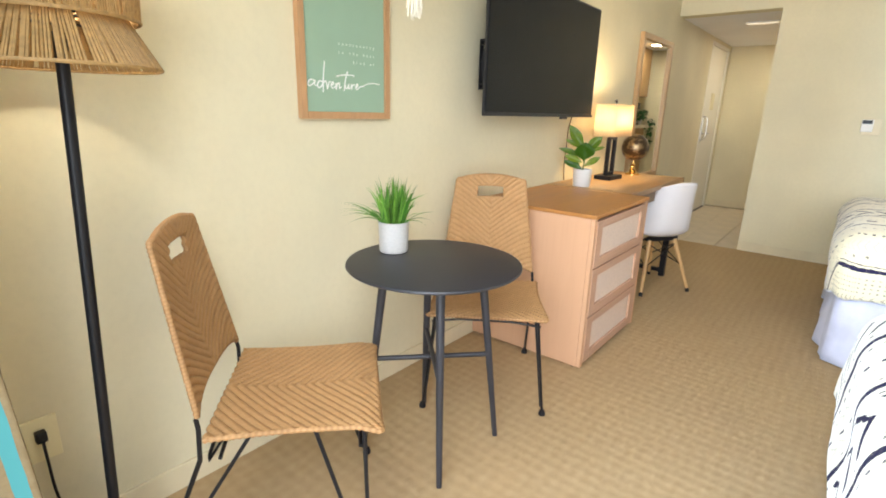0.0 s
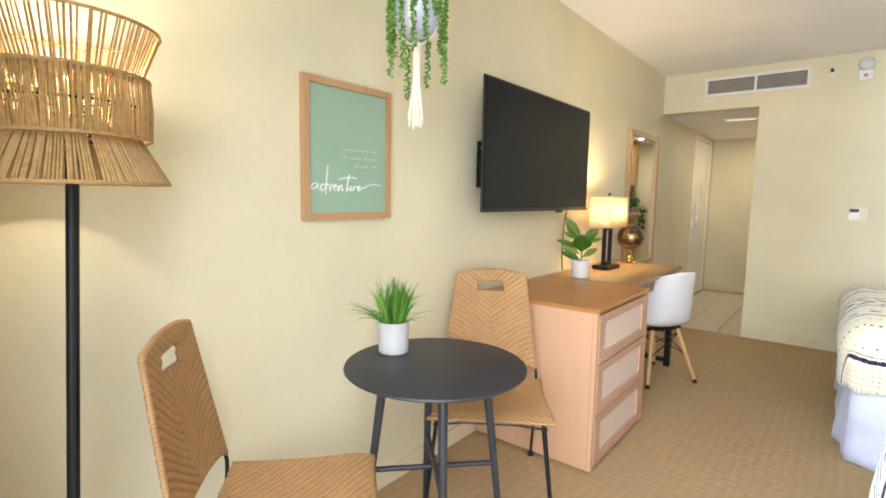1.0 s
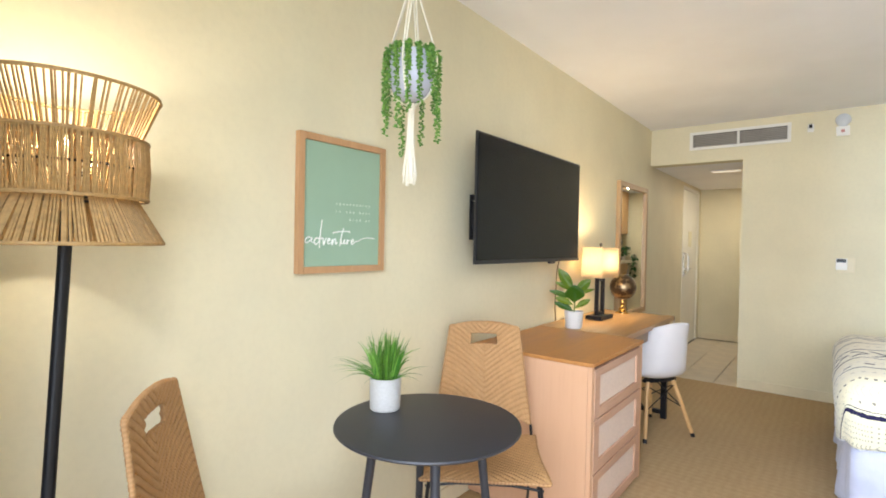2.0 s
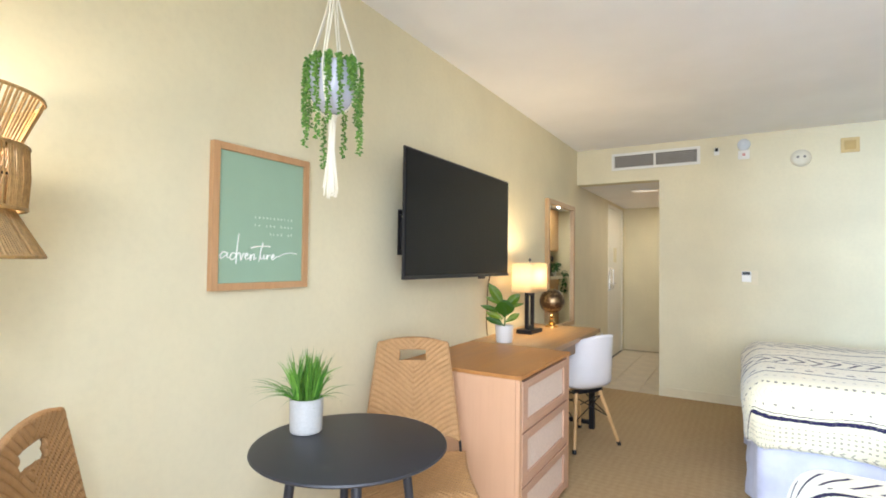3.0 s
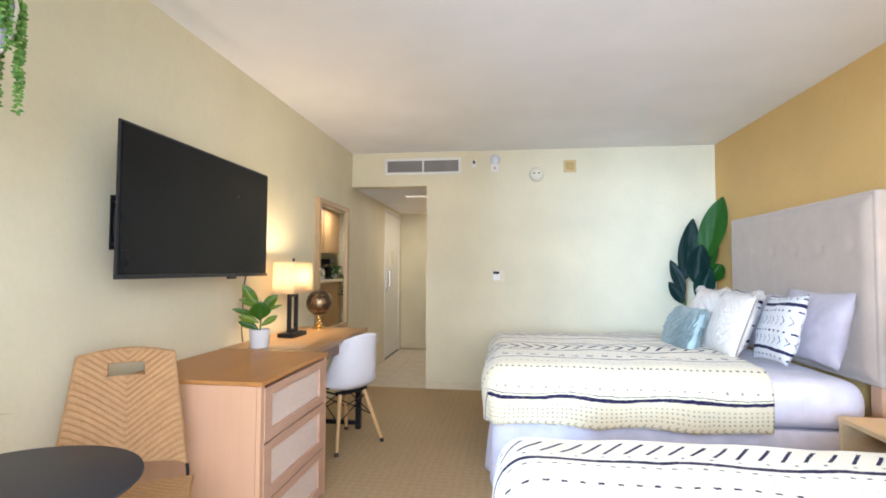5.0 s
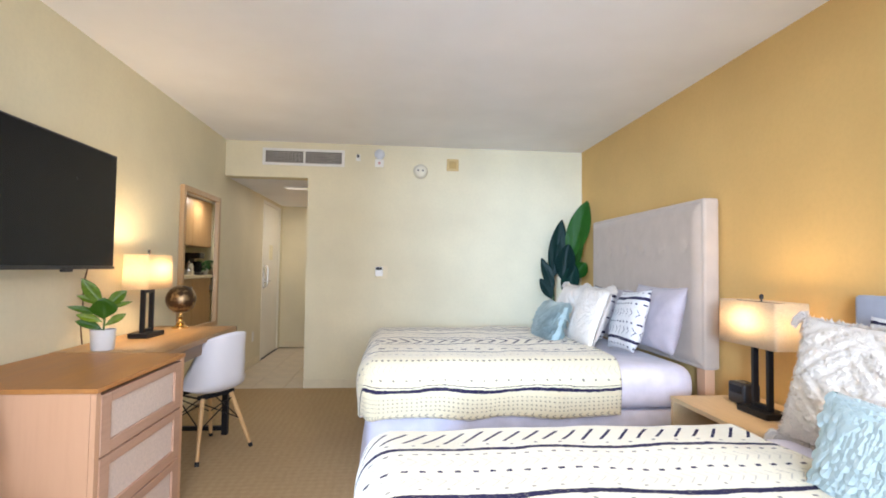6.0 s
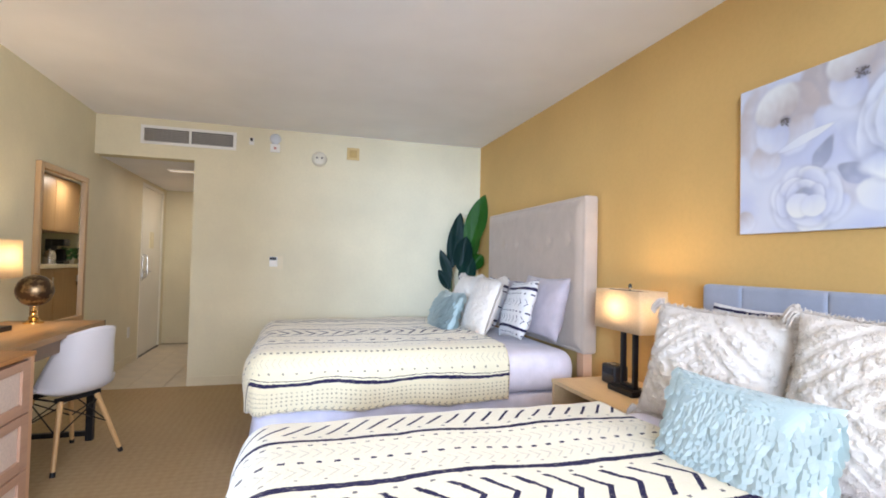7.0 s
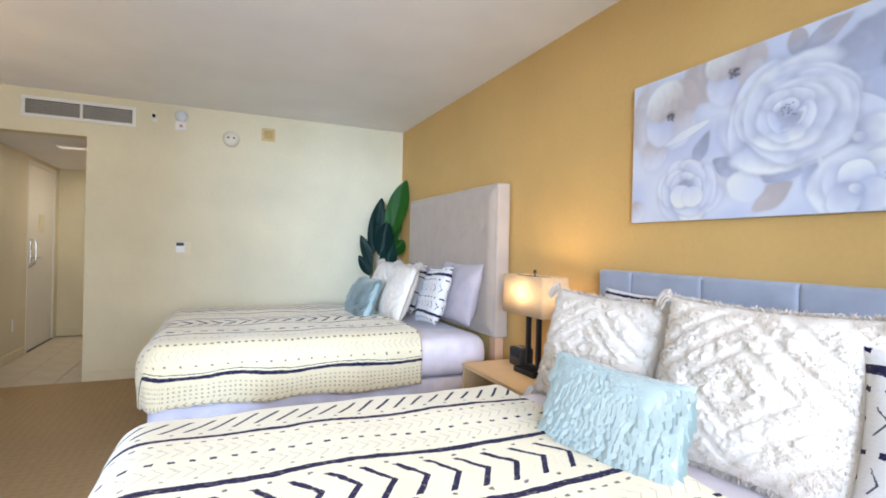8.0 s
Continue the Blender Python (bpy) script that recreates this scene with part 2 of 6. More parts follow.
TABLEBLACK = plain("charcoal_lacquer", (0.026, 0.027, 0.034), 0.45, 0.0, vary=0.15, scale=5, bump=0.05)
STEEL = plain("satin_steel", (0.55, 0.54, 0.52), 0.28, 0.95)
BRASS = plain("brass", (0.70, 0.45, 0.16), 0.22, 0.95)
OAKFRAME = wood("frame_oak", (0.44, 0.24, 0.11), (0.56, 0.33, 0.17), 0.45, "z")
MIRRORFRAME = wood("mirror_oak", (0.42, 0.265, 0.125), (0.54, 0.36, 0.19), 0.4, "z")
DRESSER = wood("pickled_maple", (0.565, 0.33, 0.195), (0.62, 0.375, 0.23), 0.48, "z", 0.35, 0.05, 0.12)
DRAWERWOOD = wood("drawer_maple", (0.46, 0.27, 0.18), (0.56, 0.35, 0.24), 0.45, "y", 0.5)
TOPWOOD = wood("honey_top", (0.37, 0.155, 0.045), (0.50, 0.23, 0.070), 0.40, "y", 0.6)
DESKWOOD = wood("oak_desk", (0.27, 0.145, 0.058), (0.46, 0.275, 0.12), 0.40, "y", 0.8)
NIGHTWOOD = wood("birch_nightstand", (0.55, 0.38, 0.20), (0.68, 0.50, 0.29), 0.42, "y", 0.6)
BEECH = wood("beech_leg", (0.52, 0.30, 0.12), (0.66, 0.42, 0.19), 0.42, "z")
KITCHENWOOD = wood("kitchen_maple", (0.33, 0.19, 0.08), (0.44, 0.27, 0.125), 0.4, "z")
CANE = plain("cane_panel", (0.68, 0.55, 0.46), 0.7, vary=0.05, scale=90, fine=380, bump=0.5)
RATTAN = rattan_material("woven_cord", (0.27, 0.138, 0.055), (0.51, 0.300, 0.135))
SHADECORD = plain("shade_rattan", (0.37, 0.222, 0.080), 0.6, vary=0.16, scale=90, bump=0.3)
SHELL = plain("white_shell", (0.70, 0.69, 0.71), 0.32, vary=0.01, bump=0.03)
STONEWARE = plain("speckled_stoneware", (0.50, 0.495, 0.48), 0.6, vary=0.04, scale=140, fine=300, bump=0.3)
CERAMIC = plain("white_ceramic", (0.68, 0.675, 0.66), 0.3, vary=0.02, bump=0.05)
GLAZED = plain("lilac_glaze", (0.52, 0.52, 0.62), 0.15, vary=0.05, scale=14, bump=0.05)
SOIL = plain("soil", (0.05, 0.035, 0.025), 0.95, vary=0.2, bump=0.9)
GRASS = leaf_material("grass_blade", (0.030, 0.135, 0.015), (0.20, 0.41, 0.06))
STRING = leaf_material("trailing_leaf", (0.055, 0.17, 0.025), (0.20, 0.36, 0.07))
FIDDLE = leaf_material("fiddle_leaf", (0.030, 0.095, 0.004), (0.17, 0.245, 0.010), 0.38, 0.35)
BANANA = leaf_material("banana_leaf", (0.012, 0.070, 0.008), (0.022, 0.110, 0.010), 0.45)
BANANA_OLD = leaf_material("banana_leaf_dark", (0.004, 0.022, 0.019), (0.007, 0.036, 0.026), 0.5)
IVY = leaf_material("counter_leaf", (0.02, 0.09, 0.03), (0.06, 0.18, 0.05))
COTTON = fabric("macrame_cotton", (0.80, 0.75, 0.62))
LINEN = fabric("lilac_sheet", (0.74, 0.68, 0.72))
SKIRT = fabric("lilac_skirt", (0.58, 0.57, 0.66))
TAUPE = fabric("taupe_upholstery", (0.50, 0.40, 0.315), vary=0.04)
BLUEGREY = fabric("blue_grey_upholstery", (0.36, 0.39, 0.46))
RUFFLE = fabric("cream_tufted_cotton", (0.74, 0.68, 0.60), vary=0.03, sheen=0.15)
AQUA = fabric("aqua_felt", (0.38, 0.48, 0.475))
LAVENDER = fabric("lavender_pillowcase", (0.50, 0.435, 0.455))
TEAL = striped_cloth()
LINENSHADE = shade_material()
BULB = glow("warm_bulb", (1.0, 0.72, 0.40), 1.6)
TVSCREEN = plain("tv_screen", (0.008, 0.008, 0.009), 0.24, vary=0.05, bump=0.0, spec=0.17)
TVCASE = plain("tv_case", (0.016, 0.016, 0.018), 0.4)
SAGE = plain("sage_print", (0.30, 0.44, 0.32), 0.6, vary=0.02, bump=0.05)
INKPALE = plain("print_pale", (0.66, 0.76, 0.67), 0.6, vary=0.01, bump=0.0)
INKWHITE = plain("print_white", (0.85, 0.86, 0.82), 0.6, vary=0.01, bump=0.0)
CANVAS = fabric("painted_canvas", (0.72, 0.72, 0.78))
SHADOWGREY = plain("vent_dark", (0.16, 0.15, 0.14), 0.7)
BEIGEPLASTIC = plain("aged_plastic", (0.62, 0.46, 0.20), 0.45)
MIRROR = plain("mirror_silver", (0.92, 0.92, 0.90), 0.03, 1.0, vary=0.0, bump=0.0)
MIRROR.node_tree.nodes["Principled BSDF"].inputs["Roughness"].links and MIRROR.node_tree.links.remove(MIRROR.node_tree.nodes["Principled BSDF"].inputs["Roughness"].links[0])
MIRROR.node_tree.nodes["Principled BSDF"].inputs["Roughness"].default_value = 0.01

# ---- mesh helpers ----
def box(bm, x0, x1, y0, y1, z0, z1, bevel=0.0, seg=2, m=None):
    made = bmesh.ops.create_cube(bm, size=1.0)["verts"]
    t = Matrix.Translation(((x0 + x1) / 2, (y0 + y1) / 2, (z0 + z1) / 2)) @ Matrix.Diagonal((abs(x1 - x0), abs(y1 - y0), abs(z1 - z0), 1))
    bmesh.ops.transform(bm, matrix=(m @ t if m else t), verts=made)
    if bevel:
        edges = list({e for v in made for e in v.link_edges})
        bmesh.ops.bevel(bm, geom=edges, offset=bevel, segments=seg, affect="EDGES", profile=0.6)
    return bm


def loft(bm, rings, closed=True, caps=True):
    """Joins rings of points of equal length into a skin."""
    vs = [[bm.verts.new(p) for p in ring] for ring in rings]
    n = len(vs[0])
    for a, b in zip(vs, vs[1:]):
        for i in range(n if closed else n - 1):
            j = (i + 1) % n
            bm.faces.new((a[i], a[j], b[j], b[i]))
    if caps and closed:
        bm.faces.new(list(reversed(vs[0])))
        bm.faces.new(vs[-1])
    return vs


def tube(bm, pts, r, seg=8, taper=1.0):
    """A round bar along points."""
    pts = [Vector(p) for p in pts]
    rings, up = [], None
    for i, p in enumerate(pts):
        d = (pts[min(i + 1, len(pts) - 1)] - pts[max(i - 1, 0)]).normalized()
        if up is None:
            up = d.orthogonal().normalized()
        side = d.cross(up).normalized()
        up = side.cross(d).normalized()
        rr = r * (1 + (taper - 1) * i / max(1, len(pts) - 1))
        rings.append([p + rr * (math.cos(a) * up + math.sin(a) * side) for a in [2 * math.pi * k / seg for k in range(seg)]])
    loft(bm, rings)
    return bm


def lathe(bm, profile, seg=32, centre=(0, 0, 0)):
    c = Vector(centre)
    loft(bm, [[c + Vector((r * math.cos(a), r * math.sin(a), z)) for a in [2 * math.pi * k / seg for k in range(seg)]] for r, z in profile])
    return bm


def to_mesh(name, bm, smooth=0):
    bmesh.ops.recalc_face_normals(bm, faces=bm.faces)
    me = bpy.data.meshes.new(name)
    bm.to_mesh(me)
    bm.free()
    if smooth:
        me.shade_smooth()
        me.set_sharp_from_angle(angle=radians(smooth))
    return me


def part(name, bm, material, parent, label="", smooth=0):
    """One mesh object under a thing or under a part."""
    me = bm if isinstance(bm, bpy.types.Mesh) else to_mesh(name, bm, smooth)
    if not me.materials:
        me.materials.append(material)
    ob = new(name, me)
    ob.parent = parent
    if label:
        ob["label"] = label
    return ob


def thing(name, label, category, m=None, group=""):
    ob = new(name)
    ob.empty_display_size = 0.1
    if m is not None:
        ob.matrix_world = m
    return tagged(ob, label, category, group)


def structure(name, bm, material, label, category, smooth=0):
    me = to_mesh(name, bm, smooth)
    me.materials.append(material)
    return tagged(new(name, me), label, category, kind="structure")


def slab(x0, x1, y0, y1, z0, z1, bevel=0.0):
    return box(bmesh.new(), x0, x1, y0, y1, z0, z1, bevel)


def spline(keys, n):
    """Smooth points through keys."""
    keys = [Vector(k) for k in keys]
    out = []
    for i in range(len(keys) - 1):
        p0, p1, p2, p3 = keys[max(i - 1, 0)], keys[i], keys[i + 1], keys[min(i + 2, len(keys) - 1)]
        for k in range(n):
            t = k / n
            out.append(0.5 * ((2 * p1) + (p2 - p0) * t + (2 * p0 - 5 * p1 + 4 * p2 - p3) * t * t + (3 * p1 - p0 - 3 * p2 + p3) * t ** 3))
    return out + [keys[-1]]


# ---- the room ----
structure("floor", slab(-0.2, W + 0.2, SOUTH - 0.15, 0.0, -0.1, 0.0), CARPET, "tan sculpted loop carpet with lozenge pattern", "carpet")
structure("floor_hall", slab(-0.2, HALL_E + 0.2, 0.002, END + 0.2, -0.1, -0.008), GROUT, "grout bed under beige hall tiles", "floor")
structure("ceiling", slab(-0.2, W + 0.2, SOUTH - 0.15, 0.14, H, H + 0.15), CEIL, "off-white painted ceiling", "ceiling")
structure("ceiling_hall", slab(-0.2, HALL_E + 0.2, 0.14, END + 0.2, HO, HO + 0.15), CEIL, "lowered off-white hall ceiling", "ceiling")
DY0, DY1, DH = 1.45, 2.36, 2.03
bm = bmesh.new()
box(bm, -0.14, 0, SOUTH, DY0, 0, H)
box(bm, -0.14, 0, DY1, END + 0.2, 0, H)
box(bm, -0.14, 0, DY0, DY1, DH, H)
structure("wall_west", bm, CREAM, "cream textured wall behind the television and desk", "wall")
bm = bmesh.new()
box(bm, WO, W + 0.14, 0, 0.14, 0, H)
box(bm, 0, WO, 0, 0.14, HO, H)
structure("wall_north", bm, CREAM, "cream textured wall with hall opening", "wall")
structure("wall_east", slab(W, W + 0.14, SOUTH, 0, 0, H), OCHRE, "mustard ochre textured accent wall behind the beds", "wall")
structure("wall_hall_end", slab(0, HALL_E, END, END + 0.14, 0, HO), CREAM, "cream wall at the end of the hall", "wall")
structure("wall_hall_east", slab(HALL_E, HALL_E + 0.14, 0.14, END + 0.14, 0, HO), CREAM, "cream wall behind the kitchenette", "wall")
WX0, WX1, WZ1 = 0.35, 3.45, 2.28
bm = bmesh.new()
box(bm, -0.14, WX0, SOUTH - 0.14, SOUTH, 0, H)
box(bm, WX1, W + 0.14, SOUTH - 0.14, SOUTH, 0, H)
box(bm, WX0, WX1, SOUTH - 0.14, SOUTH, WZ1, H)
structure("wall_south", bm, CREAM, "cream wall round the balcony door", "wall")
win = structure("window_1", slab(WX0, WX1, SOUTH - 0.10, SOUTH - 0.04, 0.0, 0.05), WHITE, "white sliding balcony door with large panes", "window")
for x0, x1, z0, z1 in ((WX0, WX0 + 0.05, 0.05, WZ1), (WX1 - 0.05, WX1, 0.05, WZ1), (1.87, 1.93, 0.05, WZ1 - 0.05), (WX0 + 0.05, WX1 - 0.05, WZ1 - 0.05, WZ1)):
    part("window_frame", slab(x0, x1, SOUTH - 0.10, SOUTH - 0.04, z0, z1, 0.004), WHITE, win)
structure("ground", slab(-300, 300, -600, SOUTH - 0.16, -3.2, -3.0), plain("lawn", (0.10, 0.16, 0.05), 0.95, vary=0.2, scale=0.5), "lawn outside the balcony door", "ground")


def run_base(name, x0, x1, y0, y1):
    structure(name, slab(x0, x1, y0, y1, 0.0, 0.085, 0.003), TRIM, "low cream baseboard along the wall", "baseboard")


run_base("baseboard_west", 0.0, 0.011, SOUTH, DY0 - 0.05)
run_base("baseboard_north", WO, W, -0.011, 0.0)
run_base("baseboard_east", W - 0.011, W, SOUTH, -0.012)
run_base("baseboard_hall", 0.05, HALL_E, END - 0.011, END)

# end trim of the west wall by the balcony door
structure("trim_1", slab(0.0, 0.050, -5.126, -5.09, 0.0, H, 0.004), TRIM, "cream vertical trim beside the curtain", "trim")

# hall door
door = structure("door_1", slab(-0.05, -0.008, DY0 + 0.035, DY1 - 0.035, 0.012, DH - 0.03, 0.002), DOORPAINT, "closed white flush hall door with steel lever", "door")
for y0, y1, z0, z1 in ((DY0 - 0.012, DY0 + 0.032, 0, DH), (DY1 - 0.032, DY1 + 0.012, 0, DH), (DY0 - 0.012, DY1 + 0.012, DH - 0.027, DH + 0.012)):
    part("door_frame", slab(-0.10, 0.004, y0, y1, z0, z1, 0.002), DOORPAINT, door)
# Dark strip stands for the shaded gap below the door leaf.
part("threshold", slab(-0.09, 0.006, DY0 + 0.034, DY1 - 0.034, -0.006, 0.010), SHADOWGREY, door, "dark strip in place of the shaded gap under the door")
bm = bmesh.new()
box(bm, -0.008, 0.004, DY0 + 0.075, DY0 + 0.115, 0.90, 1.18, 0.003)
part("handle_plate", bm, STEEL, door, "tall satin steel plate")
bm = bmesh.new()
tube(bm, [(0.0, DY0 + 0.095, 1.0), (0.05, DY0 + 0.095, 1.0), (0.055, DY0 + 0.11, 1.0), (0.055, DY0 + 0.21, 1.0)], 0.009)
part("door_handle", bm, STEEL, door, "satin steel lever", 40)
bm = bmesh.new()
tube(bm, spline([(0.0, DY0 + 0.06, 0.92), (0.05, DY0 + 0.06, 0.95), (0.055, DY0 + 0.06, 1.06), (0.05, DY0 + 0.06, 1.18), (0.0, DY0 + 0.06, 1.2)], 5), 0.008)
part("pull_bar", bm, STEEL, door, "satin steel pull bar", 40)
part("notice", slab(-0.008, -0.004, 1.80, 1.98, 1.28, 1.48), plain("notice_paper", (0.76, 0.71, 0.50), 0.6), door, "small yellowed notice")

# ---- things by the west wall ----
def weave_panel(name, point, nu, nv, keep=None, contrast=0.4, proud=1.0, dash=3, period=8, slope=0.5):
    """A woven sheet: point(a, b) gives place and normal for a in -1..1, b in 0..1. Ridges run in arrows from the middle, with rows of fine slots between them."""
    verts, tones, index, faces = [], [], {}, []
    middle = nu // (2 * dash)
    for j in range(nv + 1):
        for i in range(nu + 1):
            a, b = 2 * i / nu - 1, j / nv
            p, nrm = point(a, b)
            si = i // dash
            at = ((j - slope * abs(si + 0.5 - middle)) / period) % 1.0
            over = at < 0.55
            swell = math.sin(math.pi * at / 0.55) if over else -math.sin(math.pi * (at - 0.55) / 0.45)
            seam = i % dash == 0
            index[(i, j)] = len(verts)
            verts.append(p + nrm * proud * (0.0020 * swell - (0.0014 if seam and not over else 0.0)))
            # Tone follows the relief: shade painted into hollows and seams, over uneven tone.
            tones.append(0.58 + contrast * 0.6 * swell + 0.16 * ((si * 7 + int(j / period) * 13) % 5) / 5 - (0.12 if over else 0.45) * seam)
    for j in range(nv):
        for i in range(nu):
            if keep is None or keep((i + 0.5) * 2 / nu - 1, (j + 0.5) / nv):
                faces.append((index[(i, j)], index[(i + 1, j)], index[(i + 1, j + 1)], index[(i, j + 1)]))
    me = bpy.data.meshes.new(name)
    me.from_pydata(verts, [], faces)
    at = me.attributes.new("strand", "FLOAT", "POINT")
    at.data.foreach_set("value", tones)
    me.materials.append(RATTAN)
    me.shade_smooth()
    return me


def cord_rim(pts, r=0.008):
    """A cord-bound edge with the windings as ridges."""
    bm = bmesh.new()
    dense = spline(pts, 7)
    rings = []
    pts2 = [Vector(p) for p in dense]
    up = None
    for i, p in enumerate(pts2):
        d = (pts2[min(i + 1, len(pts2) - 1)] - pts2[max(i - 1, 0)]).normalized()
        if up is None:
            up = d.orthogonal().normalized()
        side = d.cross(up).normalized()
        up = side.cross(d).normalized()
        rr = r * (1.16 if i % 2 else 0.84)
        rings.append([p + rr * (math.cos(a) * up + math.sin(a) * side) for a in [2 * math.pi * k / 8 for k in range(8)]])
    loft(bm, rings)
    me = to_mesh("rim", bm, 60)
    at = me.attributes.new("strand", "FLOAT", "POINT")
    # Shading put into the tone: grooves between windings dark, ridges light.
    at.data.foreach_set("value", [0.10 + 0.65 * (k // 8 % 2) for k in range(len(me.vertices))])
    me.materials.append(RATTAN)
    return me


def woven_chair(m):
    ch = thing("woven_chair", "woven tan cord dining chair on thin black metal legs", "chair", m, "chairs at the bistro table")
    SZ = 0.439

    def seat(a, b):
        y = -0.20 + 0.41 * b
        w = 0.226 + 0.003 * b - 0.012 * math.sin(math.pi * b)
        z = SZ - 0.012 * (1 - a * a) * math.sin(math.pi * b) - 0.012 * max(0.0, b - 0.86) ** 2 / 0.02
        return Vector((a * w, y, z)), Vector((0, 0, 1))

    def half(b):
        return 0.209 - 0.058 * b ** 1.05

    def back(a, b):
        arch = 0.026 * max(0.0, 1 - a ** 4) ** 0.7
        top = 0.024 * (1 - abs(a) ** 2.2)
        z = SZ + 0.046 + arch + (0.405 + top - arch) * b
        hgt = (z - SZ) / 0.46
        y = -0.205 - 0.082 * hgt - 0.025 * (1 - a * a) * math.sin(math.pi * min(1, hgt))
        return Vector((a * half(min(1, max(0, hgt))), y, z)), Vector((0, 0.97, 0.22))

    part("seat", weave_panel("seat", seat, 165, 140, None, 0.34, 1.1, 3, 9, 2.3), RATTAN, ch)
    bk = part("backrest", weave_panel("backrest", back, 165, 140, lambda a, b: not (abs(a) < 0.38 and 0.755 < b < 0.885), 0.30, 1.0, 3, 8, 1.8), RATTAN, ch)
    for ob in list(ch.children):
        sol = ob.modifiers.new("thickness", "SOLIDIFY")
        sol.thickness, sol.offset = 0.012, 0
    edge = [back(-1, k / 12)[0] for k in range(13)] + [back(-1 + k / 8, 1)[0] for k in range(1, 17)] + [back(1, 1 - k / 12)[0] for k in range(1, 13)]
    part("rim", cord_rim(edge, 0.0068), RATTAN, bk)
    hole = [back(-0.385 + 0.1925 * k, 0.885)[0] for k in range(5)] + [back(0.385, 0.885 - 0.0325 * k)[0] for k in range(1, 5)] + [back(0.385 - 0.1925 * k, 0.755)[0] for k in range(1, 5)] + [back(-0.385, 0.755 + 0.0325 * k)[0] for k in range(1, 5)]
    part("hand_hold_rim", cord_rim(hole, 0.0042), RATTAN, bk)
    se = [seat(-1, k / 8)[0] for k in range(9)] + [seat(-1 + k / 5, 1)[0] for k in range(1, 11)] + [seat(1, 1 - k / 8)[0] for k in range(1, 9)]
    part("seat_rim", cord_rim(se, 0.007), RATTAN, ch)
    arch = [back(-1 + k / 8, 0)[0] for k in range(17)]
    part("lower_rim", cord_rim(arch, 0.006), RATTAN, bk)
    for s in (-1, 1):
        bm = bmesh.new()
        tube(bm, [(s * 0.20, 0.17, SZ - 0.012), (s * 0.245, 0.178, 0.02), (s * 0.246, 0.18, 0.0)], 0.0055)
        tube(bm, [(s * 0.20, 0.05, SZ - 0.012), (s * 0.24, 0.168, 0.03)], 0.0055)
        leg = part("leg", bm, BLACKMETAL, ch, smooth=40)
        part("foot", lathe(bmesh.new(), [(0.004, 0.022), (0.011, 0.02), (0.014, 0.008), (0.014, 0.0)], 12, (s * 0.246, 0.18, 0)), BLACKMETAL, leg, smooth=40)
        bm = bmesh.new()
        tube(bm, [(s * 0.208, -0.216, SZ + 0.045), (s * 0.210, -0.212, SZ + 0.02), (s * 0.215, -0.215, SZ - 0.06), (s * 0.215, -0.36, 0.01)], 0.006)
        tube(bm, [(s * 0.20, -0.10, SZ - 0.012), (s * 0.215, -0.345, 0.04)], 0.005)
        leg = part("leg", bm, BLACKMETAL, ch, smooth=40)
        part("foot", lathe(bmesh.new(), [(0.004, 0.022), (0.011, 0.02), (0.014, 0.008), (0.014, 0.0)], 12, (s * 0.215, -0.36, 0)), BLACKMETAL, leg, smooth=40)
    for y in (0.16, -0.17):
        bm = bmesh.new()
        tube(bm, [(-0.215, y, SZ - 0.06), (-0.1, y, SZ - 0.045), (0.1, y, SZ - 0.045), (0.215, y, SZ - 0.06)], 0.005)
        part("crossbar", bm, BLACKMETAL, ch, smooth=40)
    for s in (-1, 1):
        part("seat_rail", tube(bmesh.new(), [(s * 0.19, -0.19, SZ - 0.014), (s * 0.19, 0.19, SZ - 0.014)], 0.005), BLACKMETAL, ch, smooth=40)
    return ch


CHAIR_A = pose(0.392, -4.527, 0, 0, 0, -41)
CHAIR_B = pose(0.384, -3.594, 0, 0, 0, -145.5)
first_chair = woven_chair(CHAIR_A)
copy_thing(first_chair, CHAIR_B)


def bistro_table(x, y, z):
    t = thing("bistro_table", "round charcoal metal bistro table on four splayed legs", "table", pose(x, y, 0))
    part("tabletop", lathe(bmesh.new(), [(0.0, z - 0.016), (0.279, z - 0.016), (0.291, z - 0.012), (0.296, z - 0.007), (0.294, z - 0.002), (0.286, z), (0.0, z)], 96), TABLEBLACK, t, smooth=35)
    for k in range(4):
        a = radians(47 + 90 * k)
        c, s = math.cos(a), math.sin(a)
        bm = bmesh.new()
        tube(bm, [(0.165 * c, 0.165 * s, z - 0.014), (0.247 * c, 0.247 * s, 0.0)], 0.0155, 14, 0.62)
        part("leg", bm, TABLEBLACK, t, smooth=40)
    for k in range(2):
        a = radians(47 + 90 * k)
        c, s = math.cos(a), math.sin(a)
        bm = bmesh.new()
        tube(bm, [(-0.206 * c, -0.206 * s, 0.345 + 0.012 * k), (0.206 * c, 0.206 * s, 0.345 + 0.012 * k)], 0.009, 10)
        part("stretcher", bm, TABLEBLACK, t, smooth=40)
    part("top_plate", lathe(bmesh.new(), [(0.0, z - 0.022), (0.20, z - 0.022), (0.20, z - 0.0165), (0.0, z - 0.0165)], 40), TABLEBLACK, t)
    return t


TZ = 0.70
bistro_table(0.448, -4.022, TZ)


